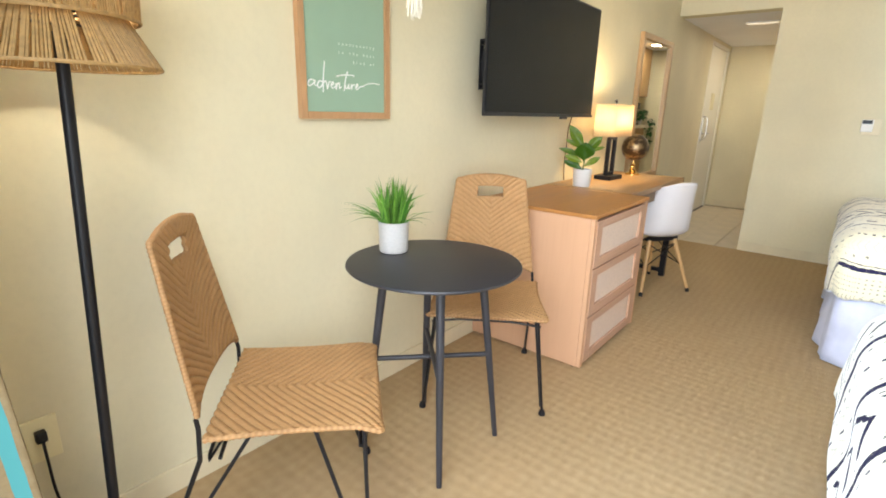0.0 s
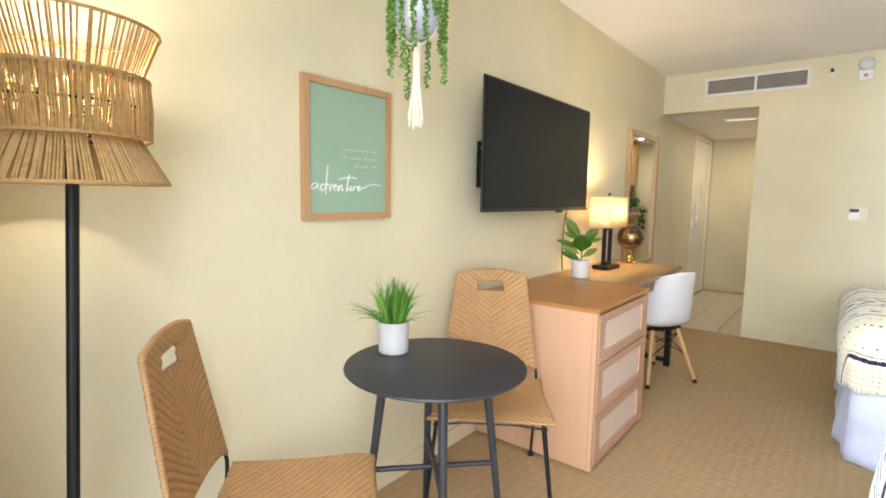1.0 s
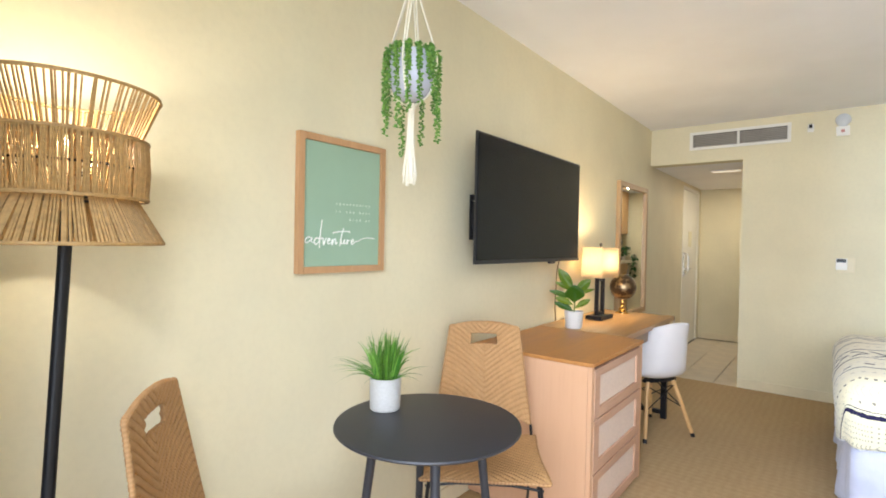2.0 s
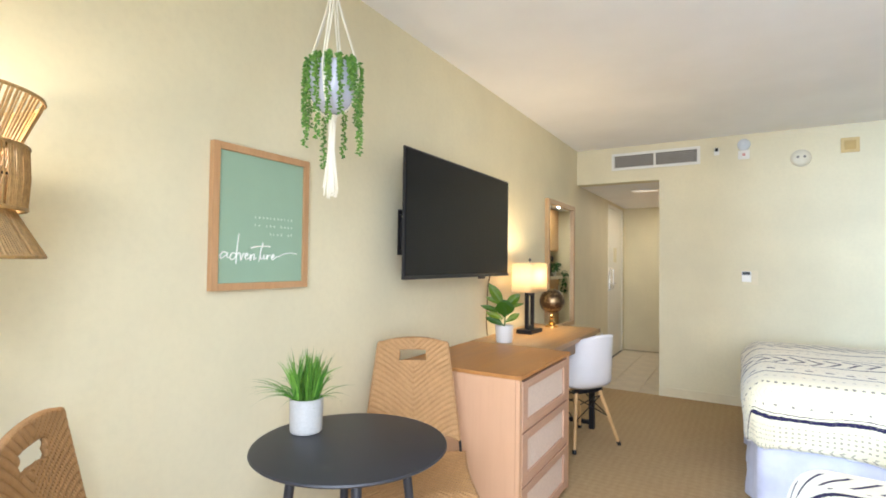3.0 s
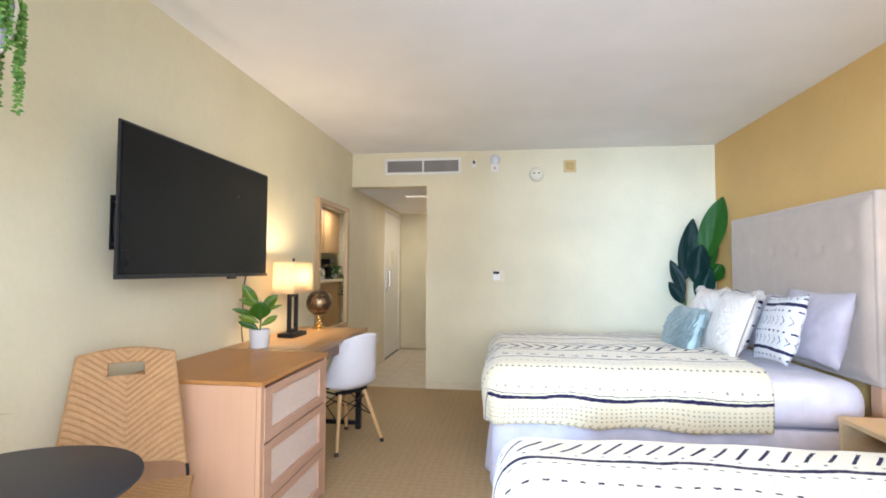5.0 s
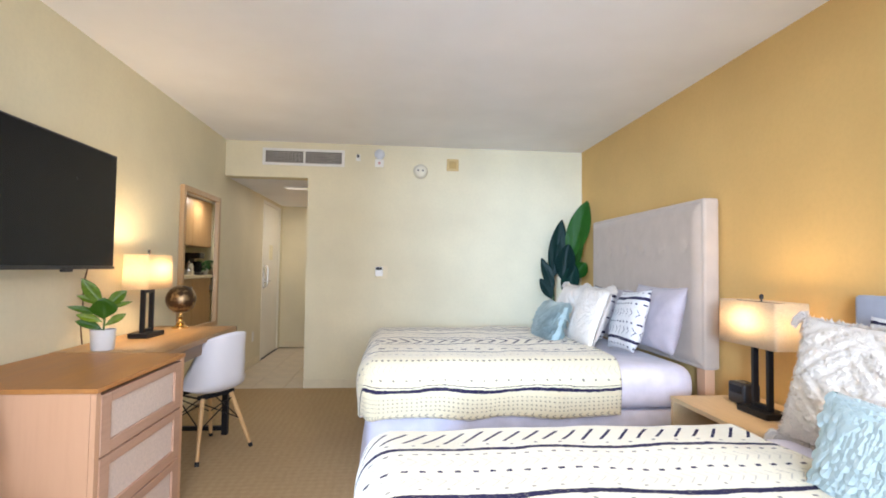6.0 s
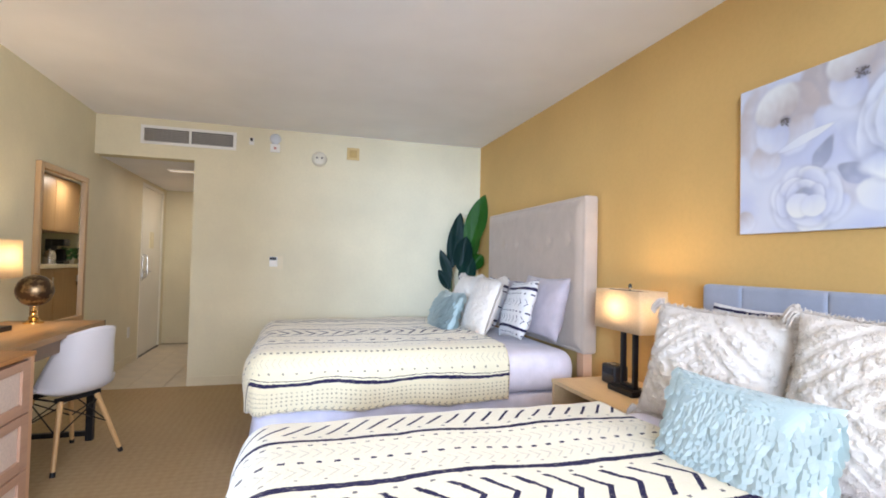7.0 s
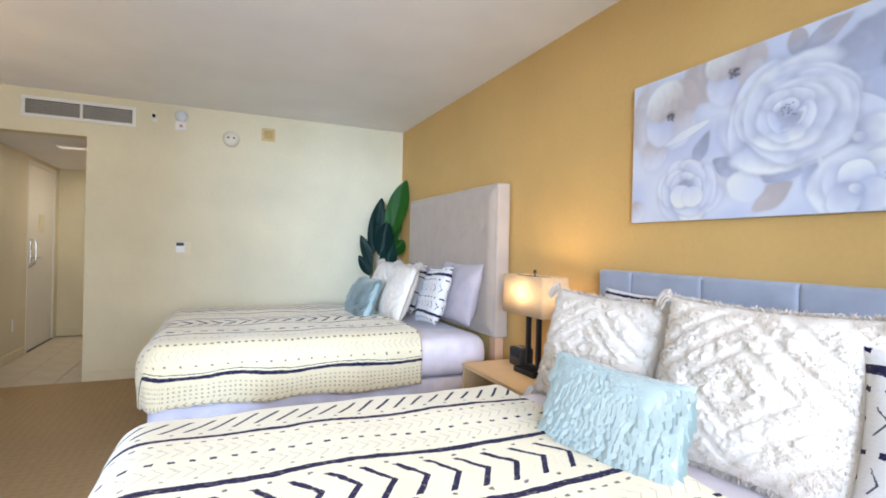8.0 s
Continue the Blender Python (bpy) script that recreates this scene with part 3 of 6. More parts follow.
def blade(bm, p, way, length, width, droop, flat=(0, 0, 1), seg=5, belly=0.45):
    """A leaf or blade from p: bends down by droop, widest at belly."""
    way, side = Vector(way).normalized(), None
    side = way.cross(Vector(flat))
    side = (side if side.length > 0.05 else way.orthogonal()).normalized()
    rows, q = [], Vector(p)
    for k in range(seg + 1):
        t = k / seg
        w = width * (math.sin(math.pi * t ** (math.log(0.5) / math.log(belly))) if 0 < t < 1 else (0.25 if k == 0 else 0.02))
        nrm = side.cross(way).normalized()
        rows.append((bm.verts.new(q - side * w / 2 + nrm * w * 0.12), bm.verts.new(q), bm.verts.new(q + side * w / 2 + nrm * w * 0.12)))
        way = (way + Vector((0, 0, -droop / seg))).normalized()
        q = q + way * length / seg
    for a, b in zip(rows, rows[1:]):
        bm.faces.new((a[0], a[1], b[1], b[0]))
        bm.faces.new((a[1], a[2], b[2], b[1]))


def potted_grass(x, y, z):
    rnd = random.Random(3)
    t = thing("potted_grass", "green ornamental grass in a ribbed white pot on the table", "plant", pose(x, y, z))
    prof = [(0.0, 0.0), (0.047, 0.0), (0.051, 0.004)]
    for k in range(24):
        prof.append((0.0512 + 0.0022 * k / 23 + 0.0007 * (k % 2), 0.008 + 0.098 * k / 23))
    prof += [(0.0545, 0.110), (0.050, 0.110), (0.049, 0.098), (0.0, 0.098)]
    part("pot", lathe(bmesh.new(), prof, 40), STONEWARE, t, smooth=50)
    part("soil", lathe(bmesh.new(), [(0.0, 0.098), (0.048, 0.098), (0.02, 0.104), (0.0, 0.105)], 20), SOIL, t, smooth=40)
    bm = bmesh.new()
    tufts = [(rnd.uniform(0, 6.28), 0.038 * math.sqrt(rnd.random()), rnd.gauss(0, 0.16), rnd.uniform(0.8, 1.15)) for k in range(26)]
    for k in range(540):
        ta, tr, tt, tl = tufts[k % 26]
        a, r = ta + rnd.gauss(0, 0.25), tr + rnd.gauss(0, 0.004)
        tilt = tt + rnd.gauss(0.0, 0.14) + 2.7 * tr
        L = rnd.uniform(0.075, 0.160) * tl
        blade(bm, (r * math.cos(a), r * math.sin(a), 0.100), (tilt * math.cos(a), tilt * math.sin(a), 1), L, rnd.uniform(0.0042, 0.0076), rnd.uniform(0.1, 1.5), (math.cos(a + rnd.uniform(0, 3)), math.sin(a + rnd.uniform(0, 3)), 0), 5, 0.35)
    for k in range(36):
        a = radians(210) + rnd.gauss(0, 0.5) if k < 20 else rnd.uniform(0, 6.28)
        blade(bm, (0.035 * math.cos(a), 0.035 * math.sin(a), 0.100), (0.75 * math.cos(a), 0.75 * math.sin(a), 0.9), rnd.uniform(0.10, 0.18), 0.0024, rnd.uniform(0.8, 1.9), (math.cos(a + 1.5), math.sin(a + 1.5), 0), 7, 0.35)
    tagged(part("grass", bm, GRASS, t, "fine bright green blades"), kind="stuff")
    return t


potted_grass(0.262, -4.028, TZ)


def floor_lamp(x, y):
    rnd = random.Random(5)
    t = thing("floor_lamp", "black floor lamp with three-tier rattan shade, lit", "lamp", pose(x, y, 0))
    foot = Vector((-0.014, -0.052, 0))
    part("base", lathe(bmesh.new(), [(0.0, 0.0), (0.125, 0.0), (0.13, 0.006), (0.128, 0.018), (0.05, 0.026), (0.0, 0.028)], 48, foot), BLACKMETAL, t, smooth=40)
    bm = tube(bmesh.new(), [foot + Vector((0, 0, 0.02)), (0, 0.006, 1.318)], 0.0118, 24)
    tube(bm, [(0, 0.006, 1.318), (0, 0, 1.398)], 0.004, 10)
    part("pole", bm, BLACKMETAL, t, smooth=40)
    part("bulb", lathe(bmesh.new(), [(0.010, 1.396), (0.011, 1.406), (0.015, 1.42), (0.016, 1.436), (0.011, 1.456), (0.002, 1.464)], 20), BULB, t, smooth=60)
    # tier: inner and outer hoop, number of cords and their thickness
    tiers = (("upper_tier", 0.126, 1.456, 0.166, 1.556, 116, 0.0022), ("middle_tier", 0.145, 1.345, 0.145, 1.463, 190, 0.0020),
             ("middle_lining", 0.112, 1.355, 0.138, 1.458, 130, 0.0020), ("lower_tier", 0.116, 1.358, 0.175, 1.255, 165, 0.0031))
    for name, r0, z0, r1, z1, n, thick in tiers:
        bm = bmesh.new()
        for k in range(n):
            if rnd.random() < 0.05:
                continue
            a = 2 * math.pi * (k + rnd.uniform(-0.25, 0.25)) / n
            b = a + rnd.gauss(0, 0.008)
            bow = 0.0 if r0 != r1 else 0.003
            rm = (r0 + r1) / 2 + bow
            tube(bm, [(r0 * math.cos(a), r0 * math.sin(a), z0), (rm * math.cos((a + b) / 2), rm * math.sin((a + b) / 2), (z0 + z1) / 2), (r1 * math.cos(b), r1 * math.sin(b), z1)], thick * rnd.uniform(0.75, 1.2), 5)
        ob = tagged(part(name, bm, SHADECORD, t, "thin vertical rattan cords"), kind="stuff")
        for r, z in ((r0, z0), (r1, z1)):
            bm = bmesh.new()
            tube(bm, [(r * math.cos(2 * math.pi * k / 64), r * math.sin(2 * math.pi * k / 64), z) for k in range(65)], 0.0038, 6)
            part("hoop", bm, SHADECORD, ob, smooth=60)
    for z, r in ((1.405, 0.140), (1.345, 0.112)):
        bm = bmesh.new()
        tube(bm, [(r * math.cos(2 * math.pi * k / 48), r * math.sin(2 * math.pi * k / 48), z) for k in range(49)], 0.0028, 6)
        for k in range(3):
            a = 2 * math.pi * k / 3 + 0.4
            tube(bm, [(0.012 * math.cos(a), 0.012 * math.sin(a), z), (r * math.cos(a), r * math.sin(a), z)], 0.0025, 6)
        part("wire_frame", bm, BLACKMETAL, t)
    return t


LX, LY = 0.234, -4.924
floor_lamp(LX, LY)
lamp("floor_lamp_light", "POINT", 8.4, pose(LX, LY, 1.486), (1.0, 0.91, 0.76), radius=0.028)

# framed print
FY0, FY1, FZ0, FZ1 = -4.218, -3.806, 1.152, 1.642
pr = thing("framed_print", "sage green lettered print in a light oak frame", "picture", pose(0, 0, 0))
for y0, y1, z0, z1 in ((FY0, FY0 + 0.024, FZ0, FZ1), (FY1 - 0.024, FY1, FZ0, FZ1), (FY0 + 0.024, FY1 - 0.024, FZ0, FZ0 + 0.024), (FY0 + 0.024, FY1 - 0.024, FZ1 - 0.024, FZ1)):
    part("frame", slab(0.001, 0.024, y0, y1, z0, z1, 0.0015), OAKFRAME, pr)
sheet = part("print", slab(0.004, 0.014, FY0 + 0.024, FY1 - 0.024, FZ0 + 0.024, FZ1 - 0.024), SAGE, pr, "plain sage green sheet")
py, pz = FY0 + 0.024, FZ0 + 0.024


PEN = 0.0028


def stroke(name, *keys):
    """One pen stroke of the script, in millimetres from the sheet's lower corner; the pen thins out towards the end."""
    bm = bmesh.new()
    tube(bm, spline([(0.0146, py + a * 0.001, pz + b * 0.001) for a, b in keys], 7), PEN, 6, 0.7)
    part(name, bm, INKWHITE, sheet, "white pen-written letter", 60)


stroke("letter_a", (38, 101), (22, 104), (11, 92), (16, 83), (32, 92), (40, 101), (37, 89), (46, 85))
stroke("letter_d", (75, 98), (58, 101), (49, 87), (57, 79), (71, 92), (77, 130), (82, 167), (76, 118), (72, 65))
stroke("letter_v", (77, 98), (87, 101), (91, 77), (99, 98), (106, 101))
stroke("letter_e", (106, 89), (118, 95), (115, 101), (107, 91), (113, 80), (126, 87))
stroke("letter_n", (129, 98), (129, 77), (136, 95), (145, 98), (144, 80), (154, 87))
stroke("letter_t", (182, 139), (172, 110), (165, 73))
stroke("cross_stroke", (131, 120), (150, 125), (180, 128), (211, 128), (209, 124))
stroke("letter_u", (171, 95), (172, 83), (182, 85), (187, 97), (187, 81), (194, 86))
stroke("letter_r", (200, 98), (200, 80), (205, 93), (216, 97))
stroke("final_e", (220, 87), (231, 93), (227, 99), (220, 89), (225, 80), (241, 90), (256, 93), (274, 101), (306, 106), (340, 103))


def typed_line(words, y0, z0, size=0.0135, pitch=0.0163):
    """One line of spaced small letters on the sheet, each at an even pitch."""
    for k, ch in enumerate(words.replace(" ", "_")):
        if ch == "_":
            continue
        cu = bpy.data.curves.new("letter", "FONT")
        cu.body, cu.size, cu.extrude, cu.offset = ch, size, 0.0003, 0.0003
        ob = bpy.data.objects.new("letter", cu)
        me = bpy.data.meshes.new_from_object(ob)
        me.transform(Matrix(((0, 0, 1, 0.0146), (1, 0, 0, y0 + pitch * k), (0, 1, 0, z0), (0, 0, 0, 1))))
        bpy.data.objects.remove(ob)
        bpy.data.curves.remove(cu)
        part("letter", me, INKPALE, sheet)


typed_line("spontaneity", py + 0.145, pz + 0.226)
typed_line("is the best", py + 0.145, pz + 0.197)
typed_line("kind of", py + 0.210, pz + 0.168)


def hanging_planter(x, y):
    rnd = random.Random(11)
    t = thing("hanging_planter", "trailing green plant in lilac pot on white macrame hanger", "plant", pose(x, y, 0))
    PB, PT = 1.712, 1.858
    prof = [(0.0, PB), (0.032, PB + 0.002), (0.056, PB + 0.022), (0.071, PB + 0.06), (0.075, PB + 0.10), (0.073, PB + 0.14), (0.068, PT), (0.063, PT), (0.066, PT - 0.02), (0.0, PT - 0.022)]
    part("pot", lathe(bmesh.new(), prof, 40), GLAZED, t, smooth=50)
    part("soil", lathe(bmesh.new(), [(0.0, PT - 0.021), (0.065, PT - 0.021), (0.04, PT - 0.008), (0.0, PT - 0.005)], 24), SOIL, t, smooth=40)
    bm = bmesh.new()
    strands = [(2 * math.pi * (k + rnd.uniform(-0.25, 0.25)) / 14, (0.12, 0.26, 0.19, 0.15, 0.23)[k % 5] * rnd.uniform(0.85, 1.15)) for k in range(14)]
    strands += [(rnd.uniform(0, 6.28), rnd.uniform(0.02, 0.07)) for k in range(14)]
    for a, L in strands:
        r, out = rnd.uniform(0.03, 0.06), rnd.uniform(0.080, 0.094)
        keys = [(r * math.cos(a), r * math.sin(a), PT - 0.01), (0.072 * math.cos(a), 0.072 * math.sin(a), PT + rnd.uniform(0.008, 0.022)),
                (out * math.cos(a), out * math.sin(a), PT - 0.02), (out * math.cos(a + 0.05), out * math.sin(a + 0.05), PT - 0.02 - L)]
        pts = spline(keys, 60)
        step = 0.0
        for p, q in zip(pts, pts[1:]):
            step += (q - p).length
            while step > 0.0026:
                step -= 0.0026
                c = rnd.uniform(0, 6.28)
                d = Vector((math.cos(c), math.sin(c), rnd.uniform(-0.5, 0.1))).normalized()
                s = d.orthogonal().normalized()
                u = d.cross(s)
                L2, w2 = rnd.uniform(0.011, 0.016), 0.0046
                mid = q + d * L2 * 0.45
                v = [bm.verts.new(q), bm.verts.new(mid + s * w2), bm.verts.new(mid + u * w2), bm.verts.new(mid - s * w2), bm.verts.new(mid - u * w2), bm.verts.new(q + d * L2)]
                for i in range(4):
                    bm.faces.new((v[0], v[1 + i], v[1 + (i + 1) % 4]))
                    bm.faces.new((v[5], v[1 + (i + 1) % 4], v[1 + i]))
    tagged(part("trailing_leaves", bm, STRING, t, "strings of small plump green leaves"), kind="stuff")
    for k in range(4):
        a = radians(25 + 90 * k)
        c, s = math.cos(a), math.sin(a)
        bm = bmesh.new()
        for off in (-0.004, 0.004):
            keys = [(off, 0, H - 0.06), (off + 0.012 * c, 0.012 * s, 2.20), (0.016 * c + off * s, 0.016 * s - off * c, 2.06), (0.074 * c + off * s, 0.074 * s - off * c, PT + 0.01), (0.079 * c + off * s, 0.079 * s - off * c, PB + 0.10), (0.058 * c, 0.058 * s, PB + 0.02), (0.010 * c, 0.010 * s, PB - 0.015)]
            tube(bm, spline(keys, 8), 0.0030, 6)
        part("cord", bm, COTTON, t, smooth=60)
    bm = bmesh.new()
    for k in range(46):
        a, r = rnd.uniform(0, 6.28), 0.011 * math.sqrt(rnd.random())
        f = rnd.uniform(1.3, 2.6)
        tube(bm, spline([(r * math.cos(a), r * math.sin(a), PB - 0.01), (r * math.cos(a), r * math.sin(a), PB - 0.12), (f * r * math.cos(a), f * r * math.sin(a), 1.458 + rnd.uniform(-0.012, 0.02))], 4), 0.0022, 5)
    part("tassel", bm, COTTON, t, "long white cotton fringe", 60)
    bm = bmesh.new()
    lathe(bm, [(0.0, PB - 0.035), (0.012, PB - 0.033), (0.016, PB - 0.02), (0.015, PB - 0.008), (0.0, PB - 0.004)], 14)
    part("knot", bm, COTTON, t, smooth=60)
    bm = bmesh.new()
    tube(bm, spline([(0, 0, H), (0, 0, H - 0.03), (0.012, 0, H - 0.045), (0.0, 0, H - 0.062), (-0.01, 0, H - 0.05)], 5), 0.003, 8)
    part("hook", bm, STEEL, t, smooth=60)
    return t


hanging_planter(0.395, -4.073)

# television
TX, TY0, TY1, TZ0, TZ1 = 0.168, -3.358, -2.180, 1.172, 1.789
tv = thing("television", "large flat black television on a swivel wall bracket, off", "television")
part("case", slab(TX - 0.017, TX - 0.006, TY0, TY1, TZ0, TZ1, 0.003), TVCASE, tv, smooth=40)
part("back_shell", slab(TX - 0.042, TX - 0.0175, TY0 + 0.16, TY1 - 0.16, TZ0 + 0.02, TZ1 - 0.12, 0.01), TVCASE, tv, smooth=40)
part("screen", slab(TX - 0.006, TX - 0.001, TY0 + 0.010, TY1 - 0.010, TZ0 + 0.018, TZ1 - 0.010), TVSCREEN, tv, "dark glossy screen")
part("bezel", slab(TX - 0.006, TX + 0.0015, TY0, TY1, TZ0, TZ0 + 0.0165, 0.001), TVCASE, tv)
part("sensor", slab(TX - 0.012, TX + 0.004, -2.60, -2.53, TZ0 - 0.012, TZ0 + 0.012, 0.003), TVCASE, tv)
bm = bmesh.new()
box(bm, 0.112, 0.117, TY0 + 0.020, TY0 + 0.046, 1.285, 1.497, 0.001)
for z in (1.285, 1.470):
    box(bm, 0.1172, TX - 0.018, TY0 + 0.022, TY0 + 0.044, z, z + 0.005, 0.001)
    box(bm, 0.1172, TX - 0.018, TY0 + 0.022, TY0 + 0.044, z + 0.022, z + 0.027, 0.001)
    box(bm, 0.132, TX - 0.018, TY0 + 0.024, TY0 + 0.042, z + 0.005, z + 0.022)
tube(bm, spline([(0.140, TY0 + 0.030, 1.312), (0.128, TY0 + 0.030, 1.345), (0.124, TY0 + 0.030, 1.391), (0.128, TY0 + 0.030, 1.437), (0.140, TY0 + 0.030, 1.470)], 5), 0.0042, 8)
box(bm, 0.06, TX - 0.042, TY0 + 0.17, TY0 + 0.23, 1.36, 1.42, 0.003)
box(bm, 0.030, 0.060, TY0 + 0.14, TY0 + 0.28, 1.34, 1.44, 0.003)
box(bm, 0.117, TX - 0.042, TY0 + 0.040, TY0 + 0.20, 1.375, 1.405, 0.003)
part("bracket", bm, BLACKMETAL, tv, "black steel arm bracket")
part("wall_plate", slab(0.0, 0.03, TY0 + 0.20, TY1 - 0.25, 1.30, 1.48, 0.002), BLACKMETAL, tv)
bm = bmesh.new()
tube(bm, spline([(0.06, -2.215, TZ0 + 0.03), (0.030, -2.20, 1.10), (0.018, -2.185, 0.98), (0.016, -2.19, 0.86), (0.014, -2.17, 0.765)], 8), 0.004, 7)
part("cord", bm, plain("brown_cord", (0.12, 0.07, 0.03), 0.6), tv, "thin brown power cord", 60)


def dresser():
    X0, X1, Y0, Y1, Z = 0.014, 0.652, -3.158, -2.43, 0.760
    t = thing("dresser", "pale maple three-drawer dresser with woven cane fronts", "dresser")
    part("top", slab(X0, X1 + 0.004, Y0 - 0.004, Y1 + 0.004, Z - 0.018, Z, 0.003), TOPWOOD, t, "honey brown glossy top")
    part("side_panel", slab(X0, X1 - 0.022, Y0, Y0 + 0.02, 0.012, Z - 0.019, 0.001), DRESSER, t)
    part("side_panel", slab(X0, X1 - 0.022, Y1 - 0.02, Y1, 0.012, Z - 0.019, 0.001), DRESSER, t)
    part("post", slab(X1 - 0.021, X1 - 0.002, Y0, Y0 + 0.03, 0.012, Z - 0.019, 0.002), DRESSER, t)
    part("post", slab(X1 - 0.021, X1 - 0.002, Y1 - 0.03, Y1, 0.012, Z - 0.019, 0.002), DRESSER, t)
    part("back_panel", slab(X0, X0 + 0.012, Y0 + 0.021, Y1 - 0.021, 0.05, Z - 0.02), DRESSER, t)
    part("plinth", slab(X0 + 0.02, X1 - 0.03, Y0 + 0.021, Y1 - 0.021, 0.013, 0.06), DRAWERWOOD, t)
    for y in (Y0 + 0.03, Y1 - 0.03):
        for x in (X0 + 0.05, X1 - 0.05):
            part("foot", lathe(bmesh.new(), [(0.014, 0.0), (0.016, 0.013)], 14, (x, y, 0)), BLACKMETAL, t, smooth=40)
    for z0, z1 in ((0.505, 0.728), (0.265, 0.499), (0.026, 0.259)):
        dz = (z1 - z0)
        y0, y1 = Y0 + 0.032, Y1 - 0.032
        d = part("drawer", slab(X1 - 0.30, X1 - 0.026, y0 + 0.01, y1 - 0.01, z0 + 0.02, z1 - 0.02), DRAWERWOOD, t)
        for a0, a1, b0, b1 in ((y0, y0 + 0.065, z0, z1), (y1 - 0.065, y1, z0, z1), (y0 + 0.065, y1 - 0.065, z0, z0 + dz * 0.2), (y0 + 0.065, y1 - 0.065, z1 - dz * 0.17, z1)):
            part("drawer_rail", slab(X1 - 0.022, X1, a0, a1, b0, b1, 0.003), DRAWERWOOD, d)
        part("cane_panel", slab(X1 - 0.021, X1 - 0.010, y0 + 0.066, y1 - 0.066, z0 + dz * 0.2 + 0.001, z1 - dz * 0.17 - 0.001), CANE, d, "pale woven cane inset")
    return t


dresser()


def desk():
    X0, X1, Y0, Y1, Z = 0.012, 0.552, -2.422, -1.306, 0.762
    t = thing("desk", "oak-topped writing desk on a black metal frame", "desk")
    part("desktop", slab(X0, X1, Y0, Y1, Z - 0.032, Z, 0.003), DESKWOOD, t)
    part("end_cap", slab(X0, X1 + 0.001, Y1, Y1 + 0.008, Z - 0.034, Z - 0.001), BLACKMETAL, t)
    part("apron", slab(X0 + 0.02, X1 - 0.03, Y0 + 0.02, Y1 - 0.02, Z - 0.11, Z - 0.033, 0.002), plain("desk_drawer", (0.20, 0.13, 0.08), 0.5), t)
    for y in (Y0 + 0.03, Y1 - 0.05):
        for x in (X0 + 0.03, X1 - 0.05):
            part("leg", slab(x - 0.02, x + 0.02, y, y + 0.04, 0.0, Z - 0.033, 0.002), BLACKMETAL, t)
        part("foot_rail", slab(X0 + 0.051, X1 - 0.071, y + 0.005, y + 0.035, 0.03, 0.06, 0.002), BLACKMETAL, t)
    return t


desk()


def rect_lamp(m, wx, wy, h_base, shade_z, shade_h, watts, name, label):
    """Table lamp: flat dark base, open rectangular stem, box-shaped linen shade."""
    t = thing("table_lamp", label, "lamp", m, "matching table lamps")
    part("base", slab(-0.058, 0.058, -0.098, 0.098, 0.0, 0.028, 0.004), BLACKMETAL, t)
    for s in (-1, 1):
        part("upright", slab(-0.013, 0.013, s * 0.047 - 0.0095, s * 0.047 + 0.0095, 0.028, h_base, 0.002), BLACKMETAL, t)
    for z in (0.029, h_base - 0.021):
        part("crosspiece", slab(-0.0125, 0.0125, -0.0372, 0.0372, z, z + 0.020, 0.002), BLACKMETAL, t)
    part("neck", lathe(bmesh.new(), [(0.008, h_base), (0.008, shade_z + 0.015), (0.016, shade_z + 0.015), (0.016, shade_z + 0.030)], 14), BRASS, t, smooth=40)
    part("bulb", lathe(bmesh.new(), [(0.012, shade_z + 0.031), (0.022, shade_z + 0.05), (0.022, shade_z + 0.068), (0.012, shade_z + 0.080), (0.001, shade_z + 0.083)], 16), BULB, t, smooth=60)
    bm = bmesh.new()
    z0, z1, k = shade_z, shade_z + shade_h, 0.96
    rings = []
    for (z, f) in ((z0, 1.0), (z1, k)):
        ring = []
        for cx, cy, a0 in ((1, 1, 0), (-1, 1, 90), (-1, -1, 180), (1, -1, 270)):
            for q in range(4):
                a = radians(a0 + 30 * q)
                ring.append(((wx / 2 - 0.012) * cx * f + 0.012 * math.cos(a), (wy / 2 - 0.012) * cy * f + 0.012 * math.sin(a), z))
        rings.append(ring)
    loft(bm, rings, True, False)
    sh = part("shade", bm, LINENSHADE, t, "glowing cream linen box shade", 40)
    sol = sh.modifiers.new("thickness", "SOLIDIFY")
    sol.thickness = 0.0015
    bm = bmesh.new()
    tube(bm, [(0, -wy / 2 + 0.02, z1 - 0.004), (0, wy / 2 - 0.02, z1 - 0.004)], 0.002, 6)
    lathe(bm, [(0.003, z1 - 0.01), (0.004, z1 + 0.008), (0.009, z1 + 0.012), (0.009, z1 + 0.026), (0.003, z1 + 0.032)], 12)
    part("finial", bm, BLACKMETAL, t, "small dark finial", 40)
    lamp(name, "POINT", watts, m @ pose(0, 0, shade_z + 0.125), (1.0, 0.77, 0.47), radius=0.048)
    return t


rect_lamp(pose(0.190, -1.849, 0.762, 0, 0, -3), 0.155, 0.29, 0.285, 0.290, 0.205, 21, "desk_lamp_light", "lit table lamp with box shade on the desk")


